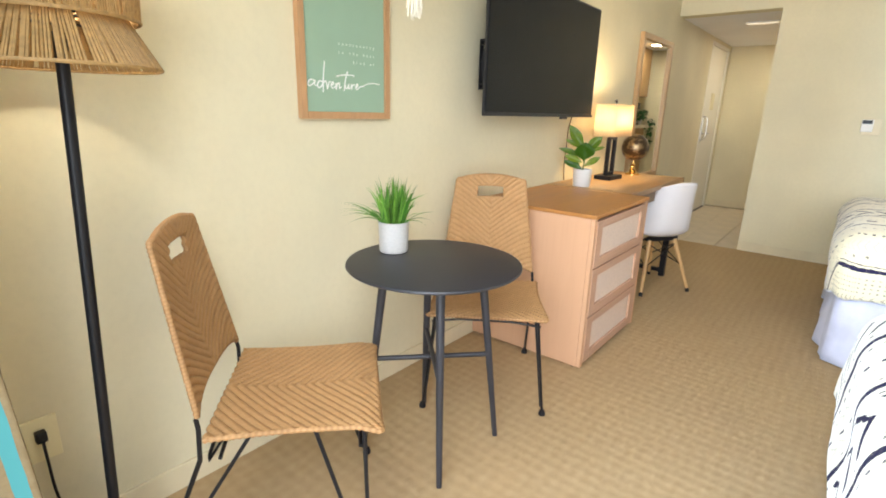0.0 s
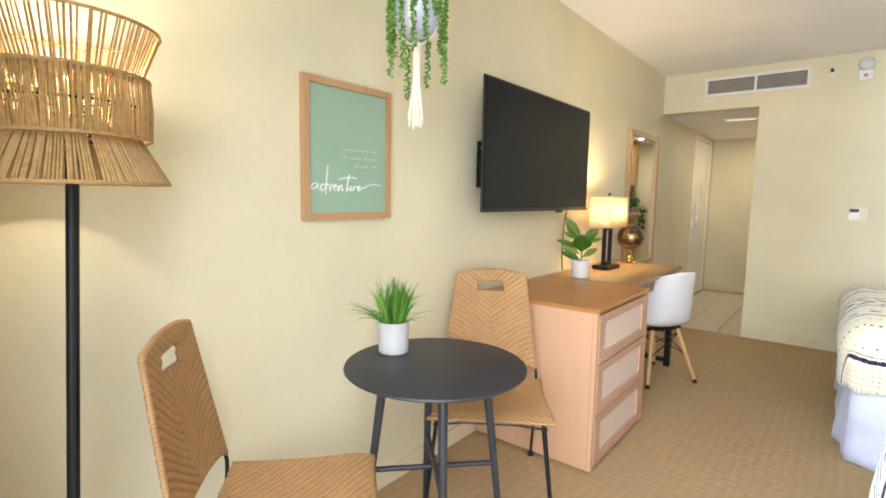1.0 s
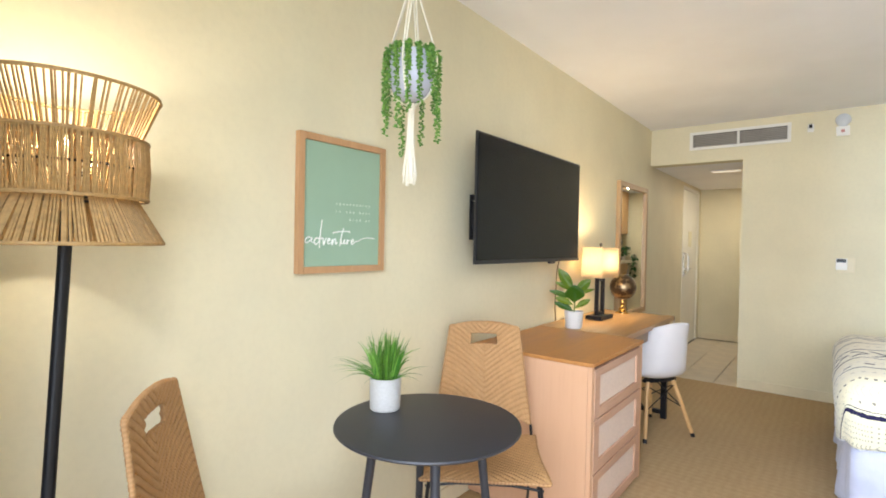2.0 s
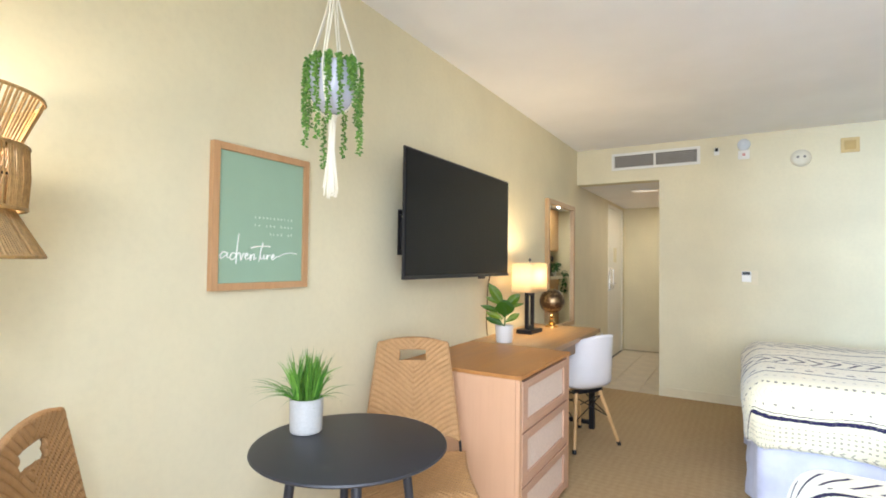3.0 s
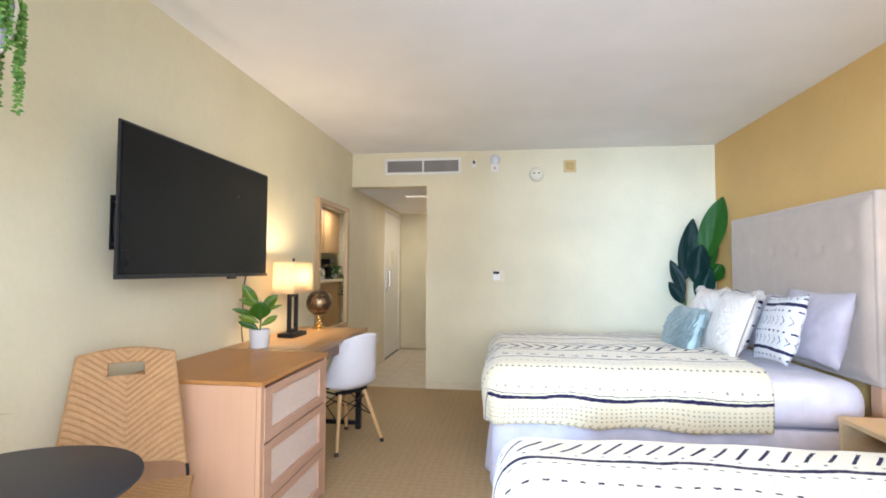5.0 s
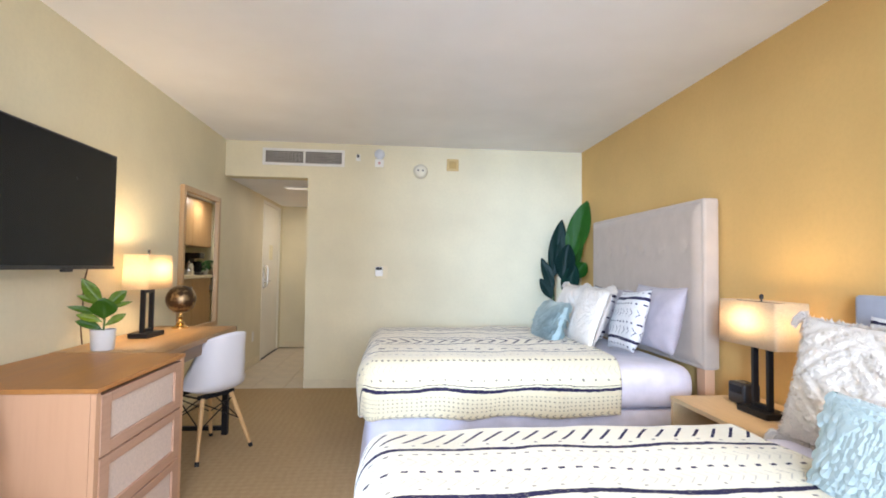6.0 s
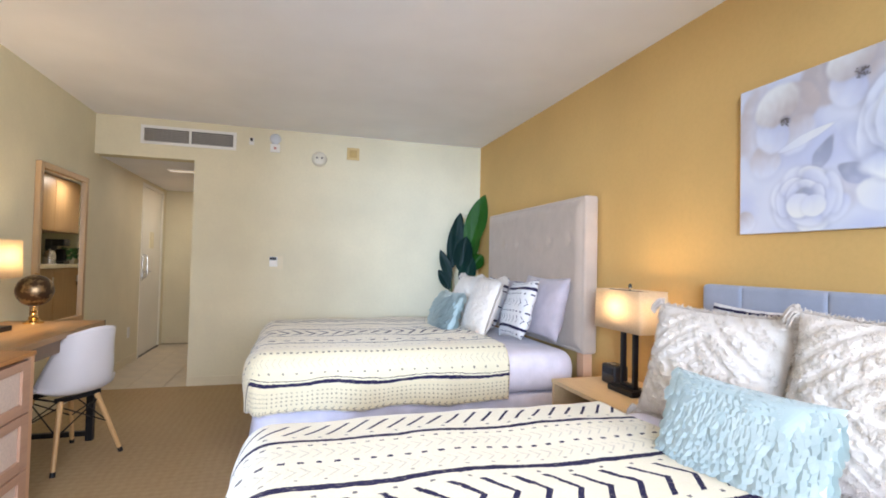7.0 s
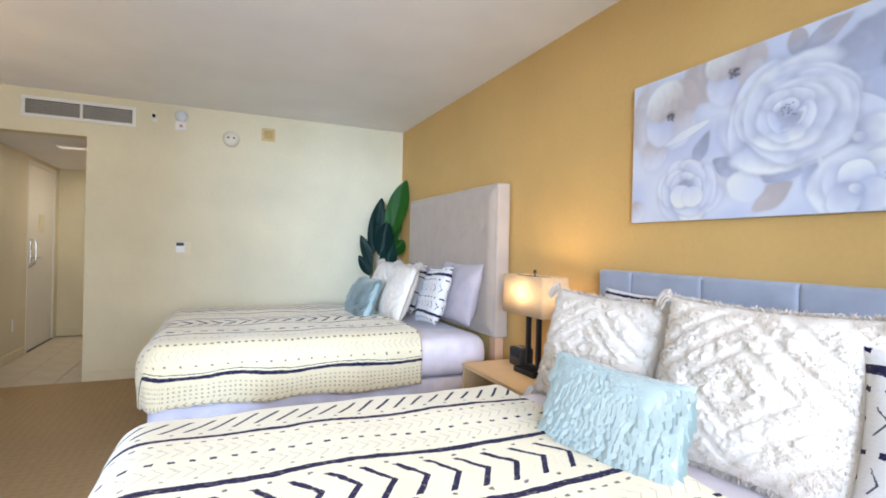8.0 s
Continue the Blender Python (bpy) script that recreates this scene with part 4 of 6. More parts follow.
def big_leaf(bm, p, way, length, width, droop, flat, fold=0.12, seg=9, belly=0.5, nw=4, full=1.0, ribs=0.0):
    """A broad leaf with midrib fold and several cells across."""
    way = Vector(way).normalized()
    side = way.cross(Vector(flat)).normalized()
    rows, q = [], Vector(p)
    for k in range(seg + 1):
        t = k / seg
        w = width * max(0.03, math.sin(math.pi * min(1, t) ** (math.log(0.5) / math.log(belly)))) ** full
        nrm = side.cross(way).normalized()
        rows.append([bm.verts.new(q + side * w / 2 * (i / nw) + nrm * fold * w * abs(i / nw) + nrm * width * (0.02 * math.sin(9 * t + i) + ribs * (k % 2) * min(1, abs(i)))) for i in range(-nw, nw + 1)])
        way = (way + Vector((0, 0, -droop / seg))).normalized()
        q = q + way * length / seg
    for a, b in zip(rows, rows[1:]):
        for i in range(2 * nw):
            bm.faces.new((a[i], a[i + 1], b[i + 1], b[i]))


def fiddle_plant(x, y, z):
    t = thing("potted_fiddle_leaf", "broad-leaved green plant in a white pot on the dresser", "plant", pose(x, y, z))
    part("pot", lathe(bmesh.new(), [(0.0, 0.0), (0.048, 0.0), (0.052, 0.006), (0.057, 0.10), (0.057, 0.104), (0.052, 0.104), (0.051, 0.09), (0.0, 0.09)], 36), CERAMIC, t, smooth=40)
    part("soil", lathe(bmesh.new(), [(0.0, 0.0905), (0.050, 0.0905), (0.0, 0.098)], 20), SOIL, t, smooth=40)
    bm = bmesh.new()
    tube(bm, spline([(0, 0, 0.09), (0.004, 0.0, 0.15), (-0.004, 0.004, 0.25)], 4), 0.005, 8)
    part("stem", bm, plain("green_stem", (0.10, 0.16, 0.04), 0.6), t, smooth=60)
    for a, tilt, z0, L, w, droop in ((207, 0.62, 0.235, 0.175, 0.066, 0.05), (27, 1.0, 0.235, 0.125, 0.060, 0.10), (297, 0.22, 0.175, 0.115, 0.118, 0.25), (203, 1.9, 0.245, 0.125, 0.032, 0.1), (212, 2.8, 0.200, 0.155, 0.034, 0.1), (205, 1.9, 0.160, 0.120, 0.042, 0.25), (200, 1.4, 0.12, 0.125, 0.048, 0.45), (30, 1.4, 0.140, 0.110, 0.040, 0.1), (34, 2.8, 0.225, 0.125, 0.024, 0.1), (120, 0.9, 0.19, 0.11, 0.05, 0.3)):
        a = radians(a)
        bm = bmesh.new()
        big_leaf(bm, (0.004 * math.cos(a), 0.004 * math.sin(a), z0 - 0.02), (tilt * math.cos(a), tilt * math.sin(a), 1), L, w, droop, (0.45, -0.9, 0.25) if 0.3 < tilt and abs(math.cos(a - radians(27))) > 0.8 else (math.cos(a), math.sin(a), 0.5), 0.18, 12, 0.56, 4, 0.85)
        part("leaf", bm, FIDDLE, t, smooth=60)
    return t


fiddle_plant(0.213, -2.34, 0.7625)


def globe(x, y, z):
    t = thing("desk_globe", "antique bronze globe on a turned brass foot", "globe", pose(x, y, z))
    part("stand", lathe(bmesh.new(), [(0.0, 0.0), (0.052, 0.0), (0.052, 0.008), (0.040, 0.016), (0.024, 0.024), (0.030, 0.034), (0.018, 0.044), (0.012, 0.060), (0.020, 0.070), (0.010, 0.080), (0.008, 0.10), (0.0, 0.102)], 32), BRASS, t, smooth=50)
    bm = bmesh.new()
    bmesh.ops.create_uvsphere(bm, u_segments=40, v_segments=24, radius=0.097, matrix=Matrix.Translation((0, 0, 0.199)))
    part("ball", bm, brass_globe(), t, "dark bronze ball with golden continents", 80)
    bm = bmesh.new()
    tube(bm, [(0.0, 0.104 * math.sin(radians(a)), 0.199 - 0.104 * math.cos(radians(a))) for a in range(0, 181, 12)], 0.0035, 8)
    part("meridian", bm, BRASS, t, smooth=60)
    return t


globe(0.213, -1.43, 0.762)

# wall mirror
MY0, MY1, MZ0, MZ1 = -1.0, -0.187, 0.64, 1.832
mr = thing("wall_mirror", "tall wall mirror in a light oak frame", "mirror")
for y0, y1, z0, z1 in ((MY0, MY0 + 0.044, MZ0, MZ1), (MY1 - 0.044, MY1, MZ0, MZ1), (MY0 + 0.044, MY1 - 0.044, MZ0, MZ0 + 0.044), (MY0 + 0.044, MY1 - 0.044, MZ1 - 0.044, MZ1)):
    part("frame", slab(0.001, 0.036, y0, y1, z0, z1, 0.004), MIRRORFRAME, mr)
part("glass", slab(0.004, 0.016, MY0 + 0.04, MY1 - 0.04, MZ0 + 0.04, MZ1 - 0.04), MIRROR, mr, "clear silvered glass")


def shell_chair(m):
    t = thing("shell_chair", "white moulded shell chair with beech dowel legs", "chair", m)
    n, rows = 30, []
    prof = [p for p in spline([(0.225, 0.37, 0), (0.205, 0.397, 0), (0.12, 0.402, 0), (0.0, 0.392, 0), (-0.11, 0.398, 0), (-0.175, 0.445, 0), (-0.20, 0.545, 0), (-0.218, 0.66, 0), (-0.240, 0.785, 0)], 4)]
    for j, p in enumerate(prof):
        f = j / (len(prof) - 1)
        w = 0.212 + 0.040 * math.sin(math.pi * min(1, f * 1.1)) - 0.060 * (max(0, f - 0.55) / 0.45) ** 1.5
        back = max(0.0, min(1.0, (f - 0.42) / 0.22))
        row = []
        for i in range(n + 1):
            a = 2 * i / n - 1
            curl = abs(a) ** 2.6
            row.append(Vector((a * w * (1 - 0.06 * curl), p[0] - 0.032 + curl * (0.15 * back * (1 - 0.35 * max(0, f - 0.7) / 0.3)), p[1] + curl * 0.085 * (1 - back) * (0.5 + f) - 0.045 * max(0, f - 0.85) / 0.15 * abs(a) ** 2.5)))
        rows.append(row)
    bm = bmesh.new()
    loft(bm, rows, False, False)
    sh = part("shell", bm, SHELL, t, smooth=80)
    sol = sh.modifiers.new("thickness", "SOLIDIFY")
    sol.thickness, sol.offset = 0.007, 0
    for sx in (-1, 1):
        for sy in (-1, 1):
            bm = bmesh.new()
            tube(bm, [(sx * 0.105, sy * 0.105, 0.365), (sx * 0.195, sy * 0.195, 0.022)], 0.0155, 14, 0.75)
            lg = part("leg", bm, BEECH, t, smooth=40)
            bm = bmesh.new()
            tube(bm, [(sx * 0.1945, sy * 0.1945, 0.026), (sx * 0.200, sy * 0.200, 0.0)], 0.0135, 14)
            part("foot", bm, BLACKMETAL, lg, "black rubber foot", 40)
    for a, b in (((-1, -1), (1, -1)), ((1, -1), (1, 1)), ((1, 1), (-1, 1)), ((-1, 1), (-1, -1))):
        part("brace", tube(bmesh.new(), [(a[0] * 0.115, a[1] * 0.115, 0.34), (b[0] * 0.150, b[1] * 0.150, 0.19)], 0.004, 6), BLACKMETAL, t, smooth=60)
        part("brace", tube(bmesh.new(), [(b[0] * 0.115, b[1] * 0.115, 0.34), (a[0] * 0.150, a[1] * 0.150, 0.19)], 0.004, 6), BLACKMETAL, t, smooth=60)
        part("rail", tube(bmesh.new(), [(a[0] * 0.105, a[1] * 0.105, 0.362), (b[0] * 0.105, b[1] * 0.105, 0.362)], 0.006, 6), BLACKMETAL, t, smooth=60)
    for s in (-1, 1):
        part("mount", slab(-0.13, 0.13, s * 0.10 - 0.012, s * 0.10 + 0.012, 0.362, 0.386, 0.003), BLACKMETAL, t)
    return t


shell_chair(pose(0.476, -1.642, 0, 0, 0, 57))

# outlet with plug by the curtain
ot = thing("wall_outlet", "cream wall outlet with a black plug and cord", "outlet")
part("plate", slab(0.0, 0.009, -5.085, -5.005, 0.295, 0.415, 0.003), plain("outlet_plate", (0.84, 0.77, 0.50), 0.35, vary=0.02), ot)
part("plug", slab(0.009, 0.032, -5.057, -5.033, 0.357, 0.386, 0.005), BLACKMETAL, ot)
bm = bmesh.new()
tube(bm, spline([(0.034, -5.045, 0.365), (0.045, -5.045, 0.31), (0.04, -5.04, 0.20), (0.06, -5.02, 0.10), (0.12, -4.98, 0.02), (0.18, -4.96, 0.012)], 6), 0.0035, 7)
part("cord", bm, BLACKMETAL, ot, smooth=60)


def curtain(x0, x1, y, z0, z1):
    bm = bmesh.new()
    uvl = bm.loops.layers.uv.new("uv")
    grid, nu, nv = [], 120, 16
    for j in range(nv + 1):
        z = z0 + (z1 - z0) * j / nv
        row = []
        for i in range(nu + 1):
            q = i / 2
            p = (x0 + (x1 - x0) * i / nu, y + 0.035 * math.sin(q * 0.75 + 0.15 * math.sin(j * 0.4)) * (1.1 - 0.3 * j / nv) + 0.055 * max(0.0, 0.8 - z), z)
            row.append((bm.verts.new(p), (i * 0.0078 + 0.012, z)))
        grid.append(row)
    for a, b in zip(grid, grid[1:]):
        for i in range(nu):
            quad = (a[i], a[i + 1], b[i + 1], b[i])
            f = bm.faces.new([c[0] for c in quad])
            for lp, c in zip(f.loops, quad):
                lp[uvl].uv = c[1]
    t = thing("curtain", "beige curtain with teal stripes drawn back beside the balcony door", "curtain")
    ob = part("drape", bm, TEAL, t, smooth=70)
    sol = ob.modifiers.new("thickness", "SOLIDIFY")
    sol.thickness = 0.003
    part("track", slab(x0, 3.5, y - 0.012, y + 0.012, H - 0.022, H - 0.001, 0.002), WHITE, t, "slim white ceiling track")
    return t


curtain(0.02, 0.36, -5.165, 0.015, 2.417)

# ---- beds ----
def bed(name, label, xh, xf, y0, y1, top):
    """Queen bed: base, lilac sheeted mattress, gathered skirt. y0 < y1; xf is the foot."""
    t = thing(name, label, "bed", pose(0, 0, 0), "queen beds")
    part("box_spring", slab(xf + 0.05, xh, y0 + 0.04, y1 - 0.04, 0.12, 0.37, 0.03), SKIRT, t)
    bm = bmesh.new()
    box(bm, xf + 0.03, xh, y0 + 0.015, y1 - 0.015, 0.375, top - 0.02, 0.13, 7)
    part("mattress", bm, LINEN, t, "smooth lilac-grey fitted sheet", 70)
    path = []
    step = 0.012
    x = xh
    while x > xf + 0.04:
        path.append((x, y0 + 0.02, 0, -1)); x -= step
    y = y0 + 0.02
    while y < y1 - 0.02:
        path.append((xf + 0.03, y, -1, 0)); y += step
    x = xf + 0.03
    while x < xh:
        path.append((x, y1 - 0.02, 0, 1)); x += step
    rows = []
    for z, f in ((0.385, 0.2), (0.30, 0.5), (0.18, 0.9), (0.05, 1.25), (0.006, 1.3)):
        rows.append([(px + nx * (0.012 + 0.016 * f * (math.sin(i * 0.42) * 0.5 + math.sin(i * 0.173 + 1) * 0.9)) + nx * 0.02 * f, py_ + ny * (0.012 + 0.016 * f * (math.sin(i * 0.42) * 0.5 + math.sin(i * 0.173 + 1) * 0.9)) + ny * 0.02 * f, z) for i, (px, py_, nx, ny) in enumerate(path)])
    bm = bmesh.new()
    loft(bm, rows, False, False)
    sk = part("bed_skirt", bm, SKIRT, t, "gathered lilac valance reaching the carpet", 80)
    sol = sk.modifiers.new("thickness", "SOLIDIFY")
    sol.thickness = 0.003
    for x in (xf + 0.15, xh - 0.15):
        for y in (y0 + 0.15, y1 - 0.15):
            part("leg", lathe(bmesh.new(), [(0.02, 0.0), (0.025, 0.12)], 12, (x, y, 0)), BLACKMETAL, t)
    return t


def quilt(label, xh, xf, y0, y1, top, hem, material, seed, from_far=False, sag=1.0):
    """A quilt over the foot of a bed, hanging down at both sides and the foot."""
    r = 0.11
    drop = r * math.pi / 2 + (top - hem - r)
    lx, ly = xh - (xf + r), (y1 - r) - (y0 + r)
    ar = r * math.pi / 2
    nu, nv = 130, 170
    u1, v1 = lx + drop, ly + 2 * drop
    bm = bmesh.new()
    uvl = bm.loops.layers.uv.new("uv")
    off = Vector((seed * 3.1, seed * 1.7, 0))
    grid = []
    for j in range(nv + 1):
        v = v1 * j / nv
        row = []
        for i in range(nu + 1):
            u = u1 * i / nu
            du = max(0.0, u - lx)
            dv = max(0.0, drop - v, v - drop - ly)
            sgn = -1 if v < drop else 1
            bx = xh - min(u, lx)
            by = y0 + r + min(max(v - drop, 0), ly)
            L = max(du, dv)
            hd = Vector((-du, sgn * dv, 0))
            hd = hd.normalized() if hd.length > 1e-6 else Vector((0, 0, 0))
            if L <= ar:
                hor, ver = r * math.sin(L / r), r * (1 - math.cos(L / r))
            else:
                hor, ver = r + 0.03 * (L - ar), r + (L - ar)
            p = Vector((bx, by, top - ver)) + hd * hor
            flat = 1 - min(1, L / ar)
            nz = noise.noise(Vector((u * 3.2, v * 3.2, 0)) + off)
            n2 = noise.noise(Vector((u * 9, v * 5, 3)) + off)
            p.z += sag * (0.012 * nz + 0.005 * n2) * flat + sag * 0.012 * math.sin(math.pi * min(1, max(0, (v - drop) / ly))) * flat
            p += hd * (sag * (0.012 * nz + 0.006 * n2 + 0.008 * math.sin(u * 17 + 2 * nz)) * (1 - flat))
            if L > ar:
                p.z += 0.008 * math.sin(u * 11 + v * 9 + seed)
            row.append((bm.verts.new(p), (u, (v1 - v) if from_far else v)))
        grid.append(row)
    for a, b in zip(grid, grid[1:]):
        for i in range(nu):
            quad = (a[i], a[i + 1], b[i + 1], b[i])
            f = bm.faces.new([q[0] for q in quad])
            for lp, q in zip(f.loops, quad):
                lp[uvl].uv = q[1]
    rim = [grid[0][i][0].co.copy() for i in range(0, nu + 1, 2)] + [grid[j][nu][0].co.copy() for j in range(0, nv + 1, 2)] + [grid[nv][nu - i][0].co.copy() for i in range(0, nu + 1, 2)]
    t = thing("quilt", label, "quilt", None, "patterned quilts")
    ob = part("cover", to_mesh("cover", bm, 80), material, t)
    sol = ob.modifiers.new("thickness", "SOLIDIFY")
    sol.thickness, sol.offset = 0.012, 1
    bm = bmesh.new()
    tube(bm, [p + Vector((0, 0, 0.004 * math.sin(k * 1.7))) for k, p in enumerate(rim)], 0.0075, 6)
    part("hem", bm, HEMCLOTH, t, "rounded cream edge binding", 60)
    return t


BANDS_FAR_BED = [
    ("chevron", 0.010, 0.010, 0.040, 0.25, 1.5, 0.5),
    ("dots", 0.040, 0.0038, 0.026, 0.38, 0, 0.55), ("dots", 0.062, 0.0038, 0.026, 0.38, 0, 0.55), ("dots", 0.084, 0.0038, 0.026, 0.38, 0, 0.55), ("dots", 0.106, 0.0035, 0.026, 0.38, 0, 0.45),
    ("line", 0.150, 0.0095), ("line", 0.172, 0.0020), ("dots", 0.205, 0.0045, 0.072, 0.16, 0, 0.7),
    ("chevron", 0.255, 0.024, 0.034, 0.16, 0.8, 0.25), ("dots", 0.318, 0.0055, 0.034, 0.42, 0, 0.8), ("dots", 0.41, 0.0045, 0.04, 0.35, 0, 0.5),
    ("line", 0.50, 0.006), ("dots", 0.575, 0.011, 0.085, 0.42, 0, 0.9), ("dots", 0.63, 0.004, 0.03, 0.4, 0, 0.5), ("line", 0.76, 0.007),
    ("chevron", 0.90, 0.090, 0.085, 0.24, -0.75, 0.95), ("line", 1.045, 0.007), ("dots", 1.16, 0.006, 0.05, 0.4, 0, 0.6), ("line", 1.29, 0.007),
    ("diagonal", 1.53, 0.10, 0.10, 0.24, -0.9), ("line", 1.71, 0.008), ("dots", 1.80, 0.006, 0.05, 0.4, 0, 0.6),
]
BANDS_NEAR_BED = [
    ("dots", 0.05, 0.005, 0.03, 0.45, 0, 0.8), ("line", 0.16, 0.012), ("dots", 0.24, 0.005, 0.03, 0.45, 0, 0.8),
    ("diagonal", 0.425, 0.050, 0.062, 0.20, -0.75), ("dots", 0.503, 0.005, 0.075, 0.14, 0, 0.8), ("line", 0.545, 0.0115),
    ("dots", 0.588, 0.0045, 0.040, 0.34, 0, 0.85), ("chevron", 0.645, 0.028, 0.034, 0.16, -0.9, 0.30), ("dots", 0.708, 0.0060, 0.046, 0.36, 0, 1.0),
    ("chevron", 0.765, 0.028, 0.034, 0.16, -0.9, 0.30), ("dots", 0.808, 0.0045, 0.07, 0.14, 0, 0.6), ("line", 0.848, 0.0125),
    ("dots", 0.888, 0.0055, 0.09, 0.13, 0, 0.8), ("chevron", 0.990, 0.085, 0.080, 0.21, -0.62, 1.0), ("dots", 1.09, 0.0055, 0.09, 0.13, 0, 0.8),
    ("line", 1.135, 0.0125), ("dots", 1.18, 0.0045, 0.035, 0.4, 0, 0.8), ("chevron", 1.24, 0.032, 0.042, 0.10, -0.9, 0.3), ("dots", 1.30, 0.0065, 0.056, 0.4, 0, 1.0),
    ("chevron", 1.365, 0.032, 0.042, 0.10, -0.9, 0.3), ("line", 1.45, 0.0125), ("diagonal", 1.57, 0.055, 0.088, 0.19, -0.75), ("line", 1.69, 0.0105), ("dots", 1.80, 0.005, 0.03, 0.45, 0, 0.8),
]
HEMCLOTH = fabric("hem_cloth", (0.78, 0.76, 0.72))
QUILT_FAR = quilt_material("quilt_print_far", BANDS_FAR_BED)
QUILT_NEAR = quilt_material("quilt_print_near", BANDS_NEAR_BED)
PRINT_PILLOW = quilt_material("pillow_print", cloth=(0.72, 0.70, 0.68), bands=[("dots", 0.025, 0.005, 0.05, 0.3, 0, 1.0), ("line", 0.065, 0.010), ("chevron", 0.122, 0.026, 0.050, 0.11, 0.8, 0.9), ("dots", 0.178, 0.0055, 0.045, 0.36, 0, 1.0), ("chevron", 0.245, 0.028, 0.050, 0.11, 0.8, 0.9), ("dots", 0.310, 0.0055, 0.045, 0.36, 0, 1.0), ("line", 0.352, 0.011), ("dots", 0.392, 0.005, 0.05, 0.3, 0, 1.0), ("line", 0.42, 0.006)])

B2 = dict(y0=-2.235, y1=-0.63, top=0.68)
B1 = dict(y0=-4.93, y1=-3.30, top=0.656)
bed("bed", "queen bed with lilac sheet and skirt in the corner", 3.50, 1.53, B2["y0"], B2["y1"], B2["top"] - 0.02)
bed("bed", "queen bed with lilac sheet and skirt by the balcony", 3.50, 1.630, B1["y0"], B1["y1"], B1["top"] - 0.012)
quilt("cream quilt with navy tribal bands on the corner bed", 2.995, 1.50, B2["y0"] - 0.02, B2["y1"] + 0.02, B2["top"], 0.37, QUILT_FAR, 1)
quilt("cream quilt with navy tribal bands on the balcony-side bed", 2.885, 1.598, B1["y0"] - 0.02, B1["y1"] + 0.02, B1["top"], 0.36, QUILT_NEAR, 2, True)


def headboard_tall():
    X0, X1, Y0, Y1, Z0, Z1 = 3.50, 3.615, -2.25, -0.575, 0.62, 1.645
    t = thing("headboard", "tall taupe button-tufted headboard against the ochre wall", "headboard")
    n, k = 110, 68
    buttons = [(y, z) for z in (1.02, 1.36) for y in [Y0 + 0.16 + 0.27 * q for q in range(6)]]
    bm = bmesh.new()
    box(bm, X0 + 0.016, X1, Y0, Y1, Z0, Z1, 0.020, 4)
    pan = part("panel", bm, TAUPE, t, smooth=60)
    bm = bmesh.new()
    rows = []
    for j in range(k + 1):
        z = Z0 + 0.02 + (Z1 - Z0 - 0.04) * j / k
        row = []
        for i in range(n + 1):
            y = Y0 + 0.02 + (Y1 - Y0 - 0.04) * i / n
            dent = sum(math.exp(-((y - b) ** 2 + (z - c) ** 2) / 0.0013) for b, c in buttons)
            edge = min(1, min(i, n - i) / 5, min(j, k - j) / 5)
            row.append((X0 + 0.018 - 0.024 * math.sin(0.5 * math.pi * edge) + 0.012 * min(1.0, dent), y, z))
        rows.append(row)
    loft(bm, rows, False, False)
    part("padding", bm, TAUPE, pan, smooth=80)
    for y, z in buttons:
        part("button", to_mesh("button", box(bmesh.new(), X0 + 0.002, X0 + 0.010, y - 0.006, y + 0.006, z - 0.006, z + 0.006, 0.003), 60), TAUPE, pan)
    for y in (Y0 + 0.075, Y1 - 0.075):
        part("leg", slab(X1 - 0.075, X1 - 0.012, y - 0.04, y + 0.04, 0.0, Z0, 0.003), DRESSER, t, "pale wooden post")
    return t


headboard_tall()


def headboard_low():
    X0, X1, Y0, Y1, Z0, Z1 = 3.53, 3.62, -5.10, -3.20, 0.30, 1.117
    t = thing("headboard", "low blue-grey channelled headboard against the ochre wall", "headboard")
    part("panel", slab(X0 + 0.03, X1, Y0, Y1, Z0, Z1, 0.012), BLUEGREY, t)
    seams = (Y1, -3.405, -3.755, -4.104, -4.453, -4.80, Y0)
    for hi, lo in zip(seams, seams[1:]):
        part("channel", to_mesh("channel", box(bmesh.new(), X0, X0 + 0.06, lo - 0.004, hi + 0.004, Z0, Z1 + 0.002, 0.022, 4), 60), BLUEGREY, t)
    for y in (Y0 + 0.2, Y1 - 0.2):
        part("leg", slab(X0 + 0.04, X1 - 0.01, y - 0.03, y + 0.03, 0.0, Z0, 0.003), BLACKMETAL, t)
    return t


headboard_low()


# ---- pillows ----
def pillow_point(a, b, w, h, t, side):
    e = max(0.0, 1 - abs(a) ** 2.6) ** 0.55 * max(0.0, 1 - abs(b) ** 2.6) ** 0.55
    x = a * w / 2 * (1 - 0.07 * (1 - b * b))
    z = b * h / 2 * (1 - 0.07 * (1 - a * a))
    return Vector((x, side * t / 2 * e, z))


